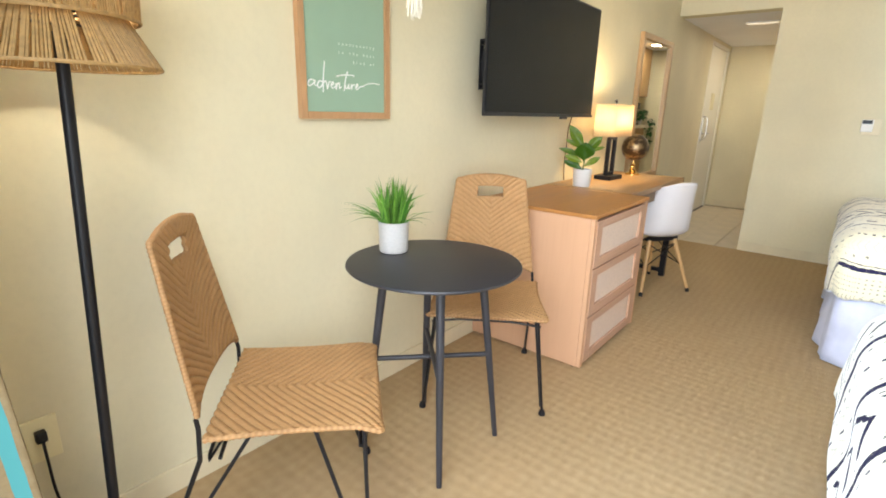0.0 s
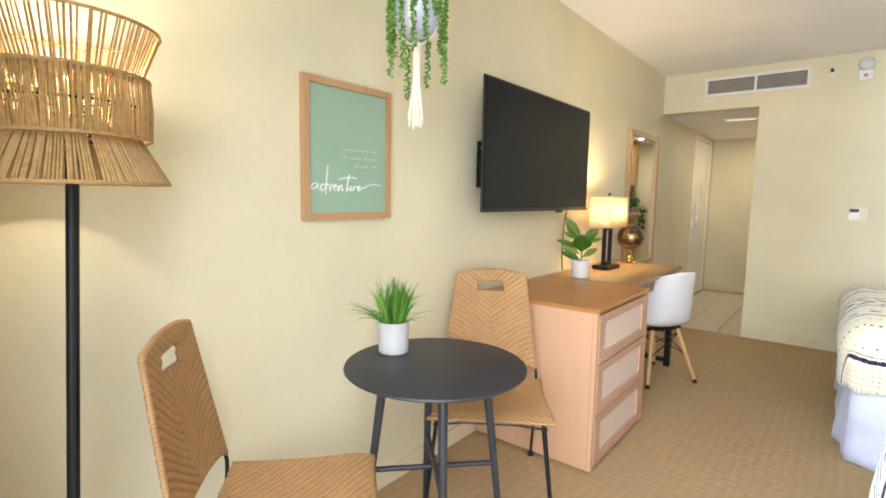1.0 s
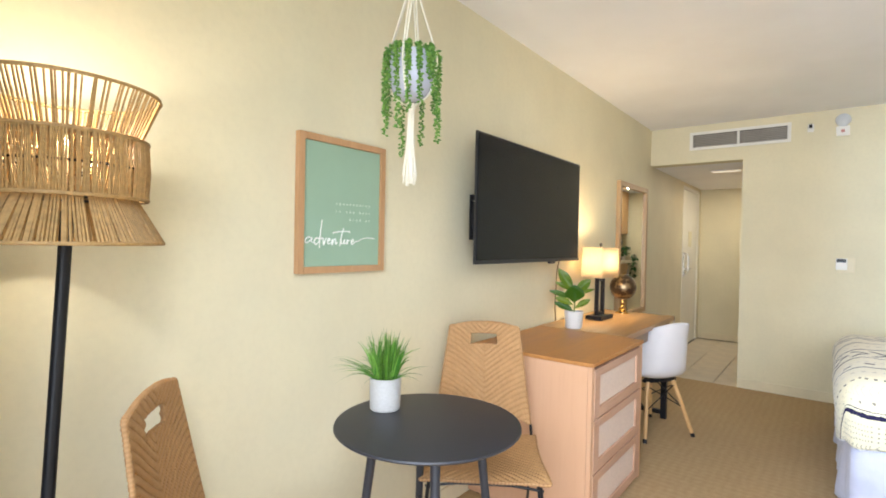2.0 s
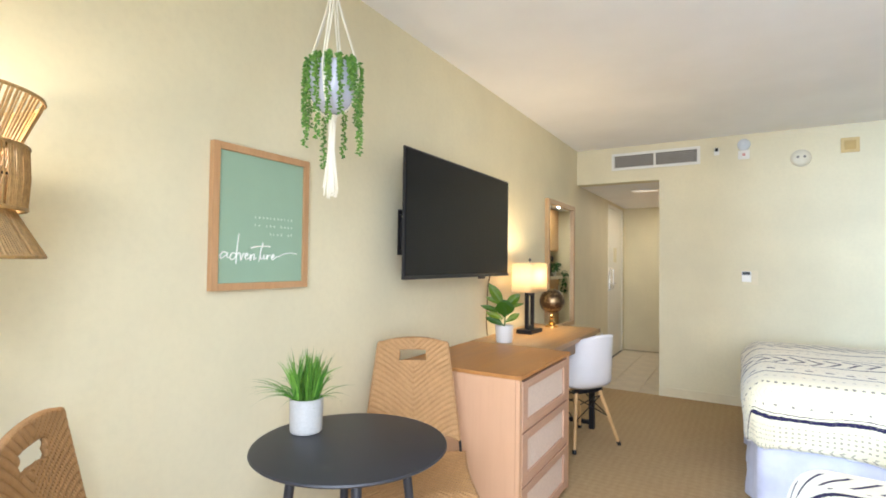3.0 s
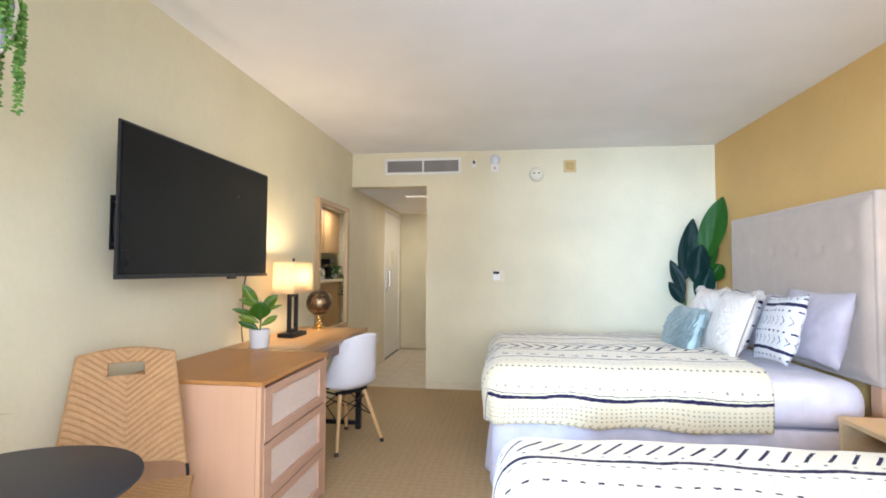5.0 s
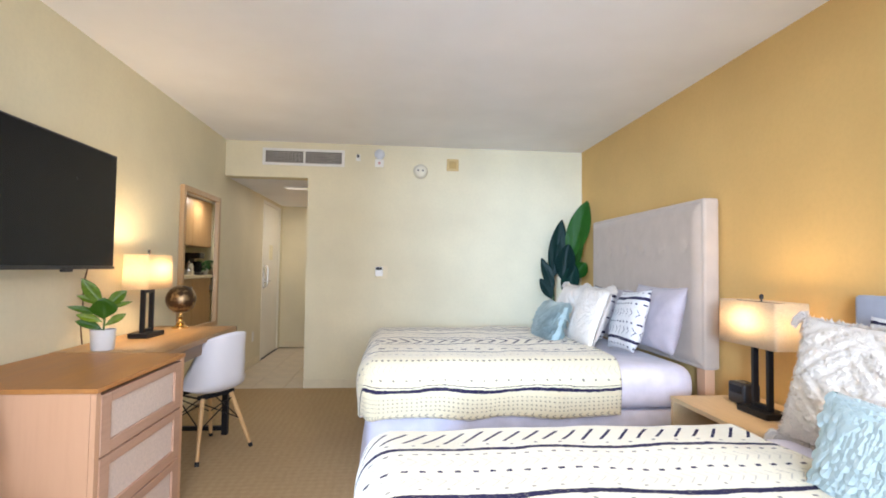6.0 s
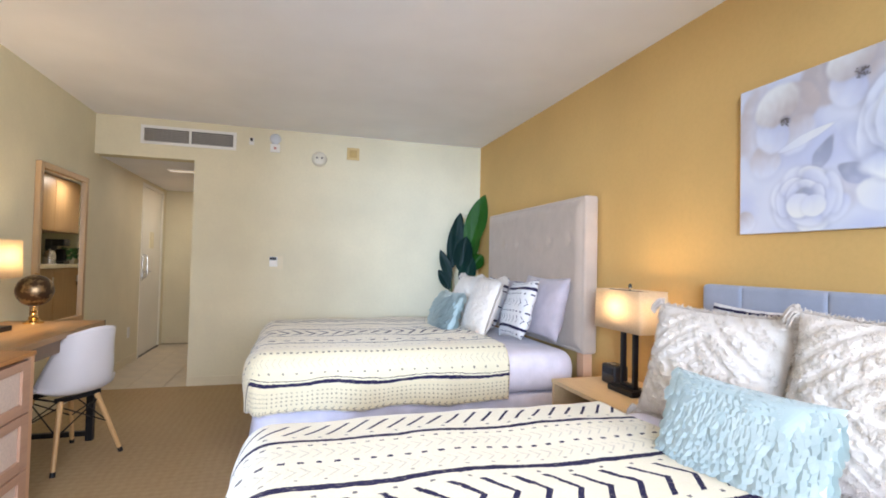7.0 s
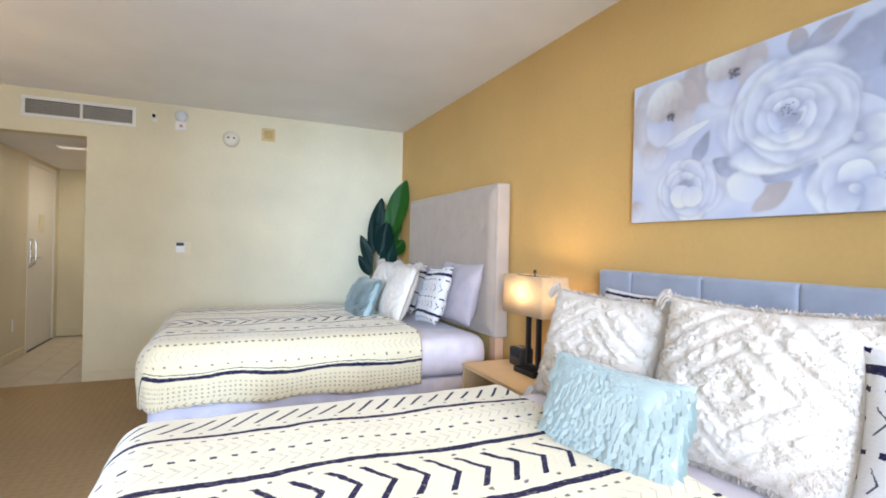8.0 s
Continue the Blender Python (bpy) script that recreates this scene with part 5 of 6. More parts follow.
def pillow_mesh(w, h, t, seed, rough=0.006, n=30, relief=None):
    """A stuffed cover standing on its edge: front is -y, bottom edge at z=0."""
    bm = bmesh.new()
    uvl = bm.loops.layers.uv.new("uv")
    off = Vector((seed * 2.3, seed, seed * 0.7))
    up = Vector((0, 0, h / 2))
    for side in (-1, 1):
        g = []
        for j in range(n + 1):
            row = []
            for i in range(n + 1):
                a, b = 2 * i / n - 1, 2 * j / n - 1
                p = pillow_point(a, b, w, h, t, side)
                inner = (1 - abs(a) ** 6) * (1 - abs(b) ** 6)
                q = noise.noise(p * 9 + off) + 0.5 * noise.noise(p * 22 + off)
                p.y += side * (rough * q * 2.0 + (relief(a, b) if relief else 0)) * inner
                row.append((bm.verts.new(p + up), ((a + 1) / 2 * w, (b + 1) / 2 * h)))
            g.append(row)
        for r0, r1 in zip(g, g[1:]):
            for i in range(n):
                quad = (r0[i], r0[i + 1], r1[i + 1], r1[i])
                f = bm.faces.new([c[0] for c in quad])
                for lp, c in zip(f.loops, quad):
                    lp[uvl].uv = c[1]
    bmesh.ops.remove_doubles(bm, verts=bm.verts, dist=0.0004)
    return to_mesh("cover", bm, 80)


def rest(x, y, z, yaw, lean, roll=0):
    """Pose of a pillow: bottom edge at the place, front turned to yaw degrees from -x, leaning back."""
    return pose(x, y, z) @ pose(0, 0, 0, 0, 0, -90 + yaw) @ pose(0, 0, 0, -lean, roll, 0)


def plain_pillow(m, w, h, t, material, label, seed, group="bed pillows"):
    th = thing("pillow", label, "pillow", m, group)
    me = pillow_mesh(w, h, t, seed)
    part("cover", me, material, th)
    return th


def petal_pillow(m, w, h, t, seed, label, puff=0.09, big=1.0):
    rnd = random.Random(seed)
    th = thing("petal_pillow", label, "pillow", m, "aqua petal pillows")
    part("cover", pillow_mesh(w, h, t, seed), AQUA, th)
    bm = bmesh.new()
    cols, rws = int(w / 0.0165), int(h / 0.0135)
    for j in range(rws + 1):
        for i in range(cols + 1):
            a = 2 * (i + 0.5 * (j % 2) + rnd.uniform(-0.35, 0.35)) / cols - 1
            b = 1 - 2 * (j + rnd.uniform(-0.3, 0.3)) / rws
            if abs(a) > 1 or abs(b) > 1:
                continue
            for side in ((-1, 1) if abs(a) > 0.9 or abs(b) > 0.9 else (-1,)):
                p = pillow_point(a, b, w, h, t, side) + Vector((0, side * 0.004, h / 2))
                way = Vector((rnd.gauss(0, 0.20 + 0.5 * puff) + 0.2 * a, side * rnd.uniform(0.02, puff), -1))
                petal(bm, p, way, big * rnd.uniform(0.028, 0.040), big * rnd.uniform(0.024, 0.032), rnd, side)
    tagged(part("petals", bm, AQUA_PETAL, th, "overlapping rounded felt petals"), kind="stuff")
    return th


def petal(bm, p, way, length, width, rnd, side):
    """A rounded flap with a slightly curled tip."""
    way = way.normalized()
    s = way.cross(Vector((0, side, 0))).normalized()
    nrm = s.cross(way).normalized() * (1 if s.cross(way).y * side > 0 else -1)
    rows, curl = [], rnd.uniform(0.02, 0.16)
    for t, wd in ((0.0, 0.55), (0.35, 0.95), (0.70, 1.0), (0.90, 0.72), (1.0, 0.28)):
        c = p + way * length * t + nrm * (curl * length * t * t)
        rows.append((bm.verts.new(c - s * width * wd / 2 - nrm * 0.003 * wd), bm.verts.new(c), bm.verts.new(c + s * width * wd / 2 - nrm * 0.003 * wd)))
    for a, b in zip(rows, rows[1:]):
        bm.faces.new((a[0], a[1], b[1], b[0]))
        bm.faces.new((a[1], a[2], b[2], b[1]))


def tufted_pillow(m, w, h, t, seed, label, tufts=4500):
    """Cream cotton cover with fluffy cut tufting in diamonds and frayed edges."""
    rnd = random.Random(seed)
    th = thing("tufted_pillow", label, "pillow", m, "cream tufted pillows")

    def ridge(a, b):
        """Height of the tufted bands: nested diamonds with shallow channels between them, lumpy on top."""
        d = abs((abs(a) + 1.05 * abs(b) + 0.05) % 0.37 - 0.185) / 0.185
        band = min(1.0, max(0.0, (d - 0.22) / 0.30))
        lump = 0.0065 * noise.noise(Vector((a * 9, b * 9, seed))) + 0.0055 * noise.noise(Vector((a * 21, b * 23, seed + 3.0))) + 0.0032 * noise.noise(Vector((a * 48, b * 44, seed + 7.0)))
        return 0.0062 * band + lump * (0.45 + 0.55 * band)

    part("cover", pillow_mesh(w, h, t, seed, 0.003, 132, ridge), RUFFLE, th)
    verts, faces = [], []

    def lock(p, way, length, width):
        """A short flat lock of cut yarn, bent half-way."""
        way = way.normalized()
        s = way.cross(Vector((rnd.gauss(0, 1), rnd.gauss(0, 1), rnd.gauss(0, 1)))).normalized() * width / 2
        q = p + way * length * 0.55
        tip = q + (way + Vector((rnd.gauss(0, 0.5), 0, -0.5))).normalized() * length * 0.45
        k = len(verts)
        verts.extend((p - s, p + s, q - s * 1.1, q + s * 1.1, tip - s * 0.5, tip + s * 0.5))
        faces.extend(((k, k + 1, k + 3, k + 2), (k + 2, k + 3, k + 5, k + 4)))

    for q in range(tufts):
        a, b = rnd.uniform(-0.98, 0.98), rnd.uniform(-0.98, 0.98)
        lift = ridge(a, b)
        if lift < 0.0035 and rnd.random() < 0.7:
            continue
        p = pillow_point(a, b, w, h, t, -1) + Vector((0, -0.8 * lift, h / 2))
        lock(p, Vector((rnd.gauss(0, 0.45), -rnd.uniform(0.04, 0.22), rnd.gauss(-0.6, 0.4))), rnd.uniform(0.004, 0.008), rnd.uniform(0.0012, 0.0024))
    for q in range(3600):
        e, c = rnd.randrange(4), rnd.uniform(-1, 1)
        a, b = ((c, 1), (c, -1), (1, c), (-1, c))[e]
        p = pillow_point(a, b, w, h, t, -1) + Vector((0, 0, h / 2))
        out = Vector((a if e > 1 else rnd.gauss(0, 0.5), rnd.gauss(0, 0.7), b if e < 2 else rnd.gauss(0, 0.5)))
        lock(p - out * 0.004, out, rnd.uniform(0.008, 0.024), rnd.uniform(0.003, 0.006))
    me = bpy.data.meshes.new("tufting")
    me.from_pydata(verts, [], faces)
    me.shade_smooth()
    tagged(part("tufting", me, TUFT, th, "fluffy cream cotton tufts"), kind="stuff")
    for a in (-1, 1):
        for b in (-1, 1):
            p = pillow_point(a, b, w, h, t, -1) + Vector((0, 0, h / 2))
            bm = bmesh.new()
            for q in range(70):
                d = Vector((a * 0.6 + rnd.gauss(0, 0.3), rnd.gauss(-0.2, 0.3), (0.15 if b > 0 else -0.3) + rnd.gauss(0, 0.3))).normalized()
                tube(bm, spline([p, p + d * 0.026, p + d * 0.040 + Vector((0, 0, -0.024))], 3), 0.0030, 4)
            part("tassel", bm, TUFT, th, "loose cream tassel", 60)
    return th


AQUA_PETAL = felt_material("aqua_petal", (0.40, 0.485, 0.47), (0.49, 0.575, 0.555), 0.2)
TUFT = felt_material("cotton_tuft", (0.77, 0.71, 0.63), (0.80, 0.74, 0.66), 0.5)
ZB = 0.628
# pillows on the balcony-side bed
plain_pillow(rest(3.41, -3.675, ZB, 0, 14), 0.62, 0.40, 0.15, LAVENDER, "lavender sleeping pillow against the headboard", 21)
plain_pillow(rest(3.41, -4.375, ZB, 0, 14), 0.62, 0.42, 0.15, LAVENDER, "lavender sleeping pillow against the headboard", 22)
plain_pillow(rest(3.28, -3.615, ZB, 0, 16), 0.44, 0.44, 0.13, PRINT_PILLOW, "navy-patterned white pillow behind the cream ones", 23)
plain_pillow(rest(3.28, -4.055, ZB, 0, 16), 0.44, 0.44, 0.13, PRINT_PILLOW, "navy-patterned white pillow behind the cream ones", 24)
plain_pillow(rest(3.09, -4.735, ZB, 8, 16), 0.53, 0.40, 0.15, PRINT_PILLOW, "navy-patterned white pillow beside the tufted one", 25)
tufted_pillow(rest(3.22, -4.75, ZB, 0, 12), 0.50, 0.43, 0.15, 35, "cream tufted pillow behind the patterned one")
tufted_pillow(rest(3.075, -3.65, ZB, 3, 16), 0.565, 0.43, 0.15, 31, "cream tufted pillow with frayed edges and tassels", 17000)
tufted_pillow(rest(3.065, -4.235, ZB, 6, 17), 0.565, 0.46, 0.17, 32, "large cream tufted pillow with diamond pattern", 19000)
petal_pillow(rest(2.79, -4.05, 0.634, 5, 16), 0.45, 0.272, 0.14, 41, "aqua lumbar pillow covered in felt petals")
# pillows on the corner bed
ZC = B2["top"] - 0.005
plain_pillow(rest(3.375, -1.85, ZC + 0.01, 0, 13), 0.62, 0.43, 0.17, LAVENDER, "lavender sleeping pillow against the headboard", 26)
plain_pillow(rest(3.40, -1.12, ZC, 0, 16), 0.62, 0.40, 0.17, LAVENDER, "lavender sleeping pillow against the headboard", 27)
plain_pillow(rest(3.18, -1.85, ZC, -4, 18, -4), 0.46, 0.42, 0.14, PRINT_PILLOW, "navy-patterned white pillow on the corner bed", 28)
plain_pillow(rest(3.24, -1.20, ZC, 0, 18), 0.42, 0.42, 0.14, PRINT_PILLOW, "navy-patterned white pillow on the corner bed", 29)
tufted_pillow(rest(2.98, -1.64, ZC, 0, 20), 0.44, 0.43, 0.15, 33, "cream tufted pillow on the corner bed", 9000)
tufted_pillow(rest(3.00, -1.16, ZC, 0, 20), 0.44, 0.43, 0.15, 34, "cream tufted pillow behind the aqua one")
petal_pillow(rest(2.82, -1.37, ZC, 0, 20), 0.44, 0.31, 0.17, 42, "aqua lumbar pillow covered in felt petals", 0.5, 1.4)


# ---- nightstand and what stands on it ----
NZ = 0.545


def nightstand():
    X0, X1, Y0, Y1 = 3.15, 3.615, -3.16, -2.51
    t = thing("nightstand", "pale birch open nightstand between the beds", "nightstand")
    part("top", slab(X0, X1, Y0, Y1, NZ - 0.022, NZ, 0.002), NIGHTWOOD, t)
    part("side_panel", slab(X0 + 0.004, X1, Y1 - 0.024, Y1 - 0.003, 0.0, NZ - 0.0225, 0.001), NIGHTWOOD, t)
    part("side_panel", slab(X0 + 0.004, X1, Y0 + 0.003, Y0 + 0.024, 0.0, NZ - 0.0225, 0.001), NIGHTWOOD, t)
    part("back_panel", slab(X1 - 0.012, X1, Y0 + 0.025, Y1 - 0.025, 0.03, NZ - 0.023), NIGHTWOOD, t)
    part("shelf", slab(X0 + 0.02, X1 - 0.013, Y0 + 0.025, Y1 - 0.025, 0.17, 0.19, 0.001), NIGHTWOOD, t)
    return t


nightstand()
rect_lamp(pose(3.395, -2.865, NZ, 0, 0, 0), 0.172, 0.38, 0.325, 0.320, 0.205, 7, "nightstand_lamp_light", "lit table lamp with box shade on the nightstand")
ck = thing("clock_radio", "small black clock radio on the nightstand", "clock", pose(3.445, -2.675, NZ))
bm = bmesh.new()
box(bm, -0.045, 0.045, -0.06, 0.06, 0.002, 0.105, 0.014, 4)
part("case", bm, TVCASE, ck, smooth=60)
part("display", slab(-0.0465, -0.044, -0.045, 0.045, 0.055, 0.092, 0.001), TVSCREEN, ck)
for y in (-0.03, 0.0, 0.03):
    part("button", slab(-0.02, 0.005, y - 0.008, y + 0.008, 0.1045, 0.108, 0.001), STEEL, ck)


# ---- tall plant in the corner ----
def corner_plant(x, y):
    t = thing("banana_plant", "tall artificial banana-leaf plant in the corner", "plant", pose(x, y, 0))
    part("pot", lathe(bmesh.new(), [(0.0, 0.0), (0.10, 0.0), (0.125, 0.20), (0.13, 0.22), (0.12, 0.22), (0.11, 0.18), (0.0, 0.18)], 32), BLACKMETAL, t, smooth=40)
    part("soil", lathe(bmesh.new(), [(0.0, 0.181), (0.111, 0.181), (0.0, 0.20)], 20), SOIL, t, smooth=40)
    stalk = plain("leaf_stalk", (0.05, 0.11, 0.03), 0.5)
    for foot, tip, w, turn in (
            ((0.074, 0.0, 1.30), (0.240, 0.0, 1.885), 0.230, -0.55), ((-0.098, 0.06, 1.12), (0.010, 0.10, 1.700), 0.170, 0.1),
            ((-0.034, -0.06, 1.10), (0.030, -0.05, 1.450), 0.190, -0.2), ((-0.120, -0.02, 1.00), (-0.240, 0.0, 1.310), 0.105, 0.1),
            ((-0.140, -0.05, 0.92), (-0.270, -0.03, 1.105), 0.105, 0.2), ((0.070, -0.03, 1.12), (0.225, -0.04, 1.250), 0.170, -0.3),
            ((0.070, 0.04, 1.13), (0.220, 0.08, 1.560), 0.160, -0.9), ((0.0, -0.05, 0.95), (0.08, -0.10, 1.25), 0.17, 0.0)):
        foot, tip = Vector(foot), Vector(tip)
        start = Vector((0.15 * foot.x, 0.15 * foot.y, 0.18))
        bm = bmesh.new()
        tube(bm, spline([start, (start + foot) / 2 + Vector((0.15 * foot.x, 0, 0)), foot], 6), 0.010, 8, 0.6)
        st = part("stalk", bm, stalk, t, smooth=60)
        bm = bmesh.new()
        d = tip - foot
        big_leaf(bm, foot, d + Vector((0, 0, 0.05)), d.length, w, 0.10, (-0.3 + turn, -1, 0.15), 0.16, 44, 0.48, 6, 0.70, 0.03)
        part("leaf", bm, BANANA if foot.x > 0.06 else BANANA_OLD, st, smooth=60)
    return t


corner_plant(3.34, -0.30)


# ---- painting ----
def paint_material():
    n = Nodes("oil_paint")
    col = n.add("Attribute", attr="paint").outputs["Color"]
    v = n.coord()
    n.bump(n.m("ADD", n.noise(v, 500, 2), n.m("MULTIPLY", n.noise(n.coord(scale=(1, 1, 4)), 60, 4), 0.8)), 0.3, 0.001)
    return n.finish(col, 0.7, 0, 0.2)


def painting():
    """Roses, poppies and leaves brushed petal by petal onto a fine grid of paint."""
    X, Y0, Y1, Z0, Z1 = W, -4.62, -3.335, 1.340, 1.960
    t = thing("painting", "large pale floral canvas of white and lilac roses", "painting")
    part("canvas", slab(X - 0.032, X - 0.001, Y0, Y1, Z0, Z1, 0.003), CANVAS, t)
    wd, ht, nu, nv = Y1 - Y0 - 0.004, Z1 - Z0 - 0.004, 440, 214
    uu, vv = np.meshgrid(np.linspace(0, wd, nu + 1), np.linspace(0, ht, nv + 1))
    uu, vv = uu.ravel(), vv.ravel()
    n1 = np.array([noise.noise(Vector((a * 5, b * 5, 1.0))) for a, b in zip(uu, vv)])
    n2 = np.array([noise.noise(Vector((a * 28, b * 28, 7.0))) for a, b in zip(uu, vv)])
    n3 = np.array([noise.noise(Vector((a * 45, b * 30, 4.0))) for a, b in zip(uu, vv)])
    white, lilac, grey = np.array((0.68, 0.71, 0.81)), np.array((0.42, 0.455, 0.60)), np.array((0.26, 0.275, 0.36))
    beige, ivory, umber = np.array((0.46, 0.40, 0.385)), np.array((0.80, 0.81, 0.79)), np.array((0.07, 0.058, 0.055))
    col = np.zeros((len(uu), 3))

    def soft(x, a, b):
        q = np.clip((x - a) / (b - a), 0, 1)
        return q * q * (3 - 2 * q)

    def lay(mask, c):
        col[:] = col * (1 - mask[:, None]) + c * mask[:, None]

    lay(np.ones(len(uu)), white * 0.97)
    lay(soft(n1, -0.1, 0.4) * 0.7, lilac * 1.2)
    lay(soft(-n1, 0.1, 0.5) * 0.35, beige * 1.2)

    def brush(cx, cy, a, b, turn, base, tip, fill=0.9, pointed=0.0, shadow=0.0, blur=0.18, rag=0.14):
        """One petal or leaf: shaded from its base to its tip, with a soft shadow round it."""
        du, dv = uu - cx, vv - cy
        x = (du * math.cos(turn) + dv * math.sin(turn)) / a
        y = (-du * math.sin(turn) + dv * math.cos(turn)) / b
        y = y * (1 + pointed * x * x * 1.6)
        q = np.sqrt(x * x + y * y) + rag * n1 + 0.07 * n2
        if shadow:
            lay((1 - soft(q, 0.9, 1.38)) * shadow, grey * 1.15)
        g = np.clip((x + 0.9) / 1.6 + 0.12 * n3 + 0.06 * n2, 0, 1)[:, None]
        mask = ((1 - soft(q, 1.0 - blur, 1.0 + 0.4 * blur)) * fill)[:, None]
        col[:] = col * (1 - mask) + (base * (1 - g) + tip * g) * mask

    rnd = random.Random(8)
    # leaves and loose petals behind the flowers: centre, half length, half width, turn, base, tip, pointedness
    for u, v, a, b, tn, c0, c1, sharp in (
            (0.275, 0.11, 0.10, 0.09, 1.2, beige, beige * 1.1, 0.0), (0.06, 0.25, 0.09, 0.16, 0.2, beige * 1.1, white, 0.0),
            (0.095, 0.52, 0.075, 0.075, 1.5, beige * 1.15, white, 0.0), (0.62, 0.075, 0.085, 0.036, 2.72, beige * 0.95, grey * 1.4, 0.7),
            (0.553, 0.075, 0.055, 0.036, 1.5, beige * 1.05, grey * 1.3, 0.3), (0.72, 0.20, 0.085, 0.115, 1.2, grey * 1.25, lilac, 0.0),
            (0.79, 0.28, 0.07, 0.09, 0.4, grey * 1.1, lilac, 0.0), (0.735, 0.46, 0.10, 0.085, 0.3, lilac, lilac * 1.25, 0.0),
            (0.86, 0.14, 0.12, 0.09, 0.3, lilac * 1.1, grey * 1.3, 0.0), (0.95, 0.40, 0.10, 0.12, 0.9, lilac, white, 0.0),
            (0.495, 0.895, 0.085, 0.042, 2.55, beige * 0.95, beige * 1.15, 0.6), (0.36, 0.685, 0.065, 0.038, 0.55, grey * 1.1, lilac, 0.4),
            (0.507, 0.765, 0.090, 0.034, 0.05, grey * 1.15, lilac, 0.2), (0.605, 0.81, 0.055, 0.05, 2.3, grey * 1.3, lilac * 1.2, 0.3),
            (0.42, 0.82, 0.07, 0.06, 0.4, ivory, white, 0.0), (0.02, 0.92, 0.05, 0.05, 1.0, beige, white, 0.0),
            (0.92, 0.92, 0.10, 0.06, 0.4, lilac, grey * 1.3, 0.4)):
        brush(u * wd, v * ht, a, b, tn, c0, c1, 0.85, sharp, 0.10)
    # two open poppies
    for u, v, R in ((0.161, 0.284, 0.130), (0.381, 0.127, 0.115)):
        cx, cy = u * wd, v * ht
        for a, far, la, lb, c0, c1 in ((-0.75, 0.62, 0.60, 0.72, beige, beige * 1.2), (0.9, 0.60, 0.58, 0.74, beige * 1.1, white), (2.5, 0.55, 0.56, 0.66, lilac * 1.15, white), (-2.1, 0.62, 0.62, 0.78, beige * 1.05, ivory)):
            a += rnd.uniform(-0.15, 0.15)
            brush(cx + far * R * math.cos(a), cy + far * R * math.sin(a), la * R, lb * R, a, c0, c1, 0.85, 0.0, 0.16)
        brush(cx, cy, 0.026, 0.022, 0.3, umber * 3.2, grey, 0.75, 0.0, 0.0, 0.5)
        for k in range(34):
            brush(cx + rnd.gauss(0, 0.010), cy + rnd.gauss(0, 0.009), 0.0046, 0.0036, rnd.uniform(0, 3), umber * rnd.uniform(0.8, 3.5), umber * 1.6, 0.75, 0.0, 0.0, 0.5)
    brush(0.275 * wd, 0.55 * ht, 0.082, 0.036, 2.10, grey * 1.1, lilac * 0.95, 0.9, 0.7, 0.12)
    brush(0.22 * wd, 0.43 * ht, 0.125, 0.020, -0.30, white, ivory, 0.85, 0.4, 0.12)

    def rose(u, v, R, squash, heart, rings, lean=0.0):
        """Curved petals laid from the rim inwards, each shading the ones below it."""
        cx, cy = u * wd, v * ht
        for ring, (rad, thick, wide, n) in enumerate(rings):
            start = rnd.uniform(0, 6.28)
            for k in range(n):
                a = start + 2 * math.pi * (k + rnd.uniform(-0.3, 0.3)) / n
                q = rad * rnd.uniform(0.88, 1.08)
                br = rnd.random() ** 1.6
                tip = white * (1.02 - br) + ivory * 1.04 * br
                base = lilac * rnd.uniform(0.92, 1.28)
                brush(cx + R * q * math.cos(a), cy + R * q * math.sin(a) * squash, R * thick * rnd.uniform(0.8, 1.2), R * wide * rnd.uniform(0.75, 1.25), a + rnd.uniform(-0.35, 0.35) + lean, base, tip, rnd.uniform(0.75, 0.95), 0.0, rnd.uniform(0.14, 0.32), rnd.uniform(0.10, 0.32), 0.25)
        brush(cx, cy, R * 0.17, R * 0.13, 0.4, heart, lilac * 1.1, 0.85, 0.0, 0.2, 0.4)

    full = ((0.78, 0.27, 0.54, 8), (0.62, 0.25, 0.50, 8), (0.47, 0.22, 0.44, 7), (0.33, 0.17, 0.34, 6), (0.20, 0.11, 0.20, 5))
    loose = ((0.66, 0.46, 0.56, 5), (0.42, 0.36, 0.44, 4))
    rose(0.90, 0.72, 0.15, 0.9, lilac, full)
    rose(0.695, 0.64, 0.125, 0.9, ivory, loose, 0.4)
    rose(0.690, 0.89, 0.125, 0.8, ivory, loose, -0.3)
    rose(0.222, 0.80, 0.140, 0.86, white, ((0.80, 0.28, 0.50, 7), (0.58, 0.26, 0.44, 5), (0.36, 0.20, 0.34, 5)), 0.2)
    brush(0.224 * wd, 0.775 * ht, 0.036, 0.026, 0.2, grey * 1.1, lilac * 0.95, 0.9, 0.0, 0.2, 0.3)
    brush(0.205 * wd, 0.84 * ht, 0.046, 0.050, 1.5, white, ivory, 0.95, 0.0, 0.22)
    brush(0.250 * wd, 0.85 * ht, 0.040, 0.046, 1.3, white * 0.98, ivory, 0.9, 0.0, 0.16)
    rose(0.530, 0.45, 0.212, 0.84, grey * 1.2, full)
    brush(0.545 * wd, 0.49 * ht, 0.046, 0.024, 2.6, grey * 1.05, lilac, 0.8, 0.3, 0.1, 0.35)
    for k in range(17):
        brush(0.527 * wd + rnd.gauss(0, 0.016), 0.435 * ht + rnd.gauss(0, 0.013), 0.0050, 0.0040, 0, umber * 2.2, grey, 0.75, 0.0, 0.0, 0.4)
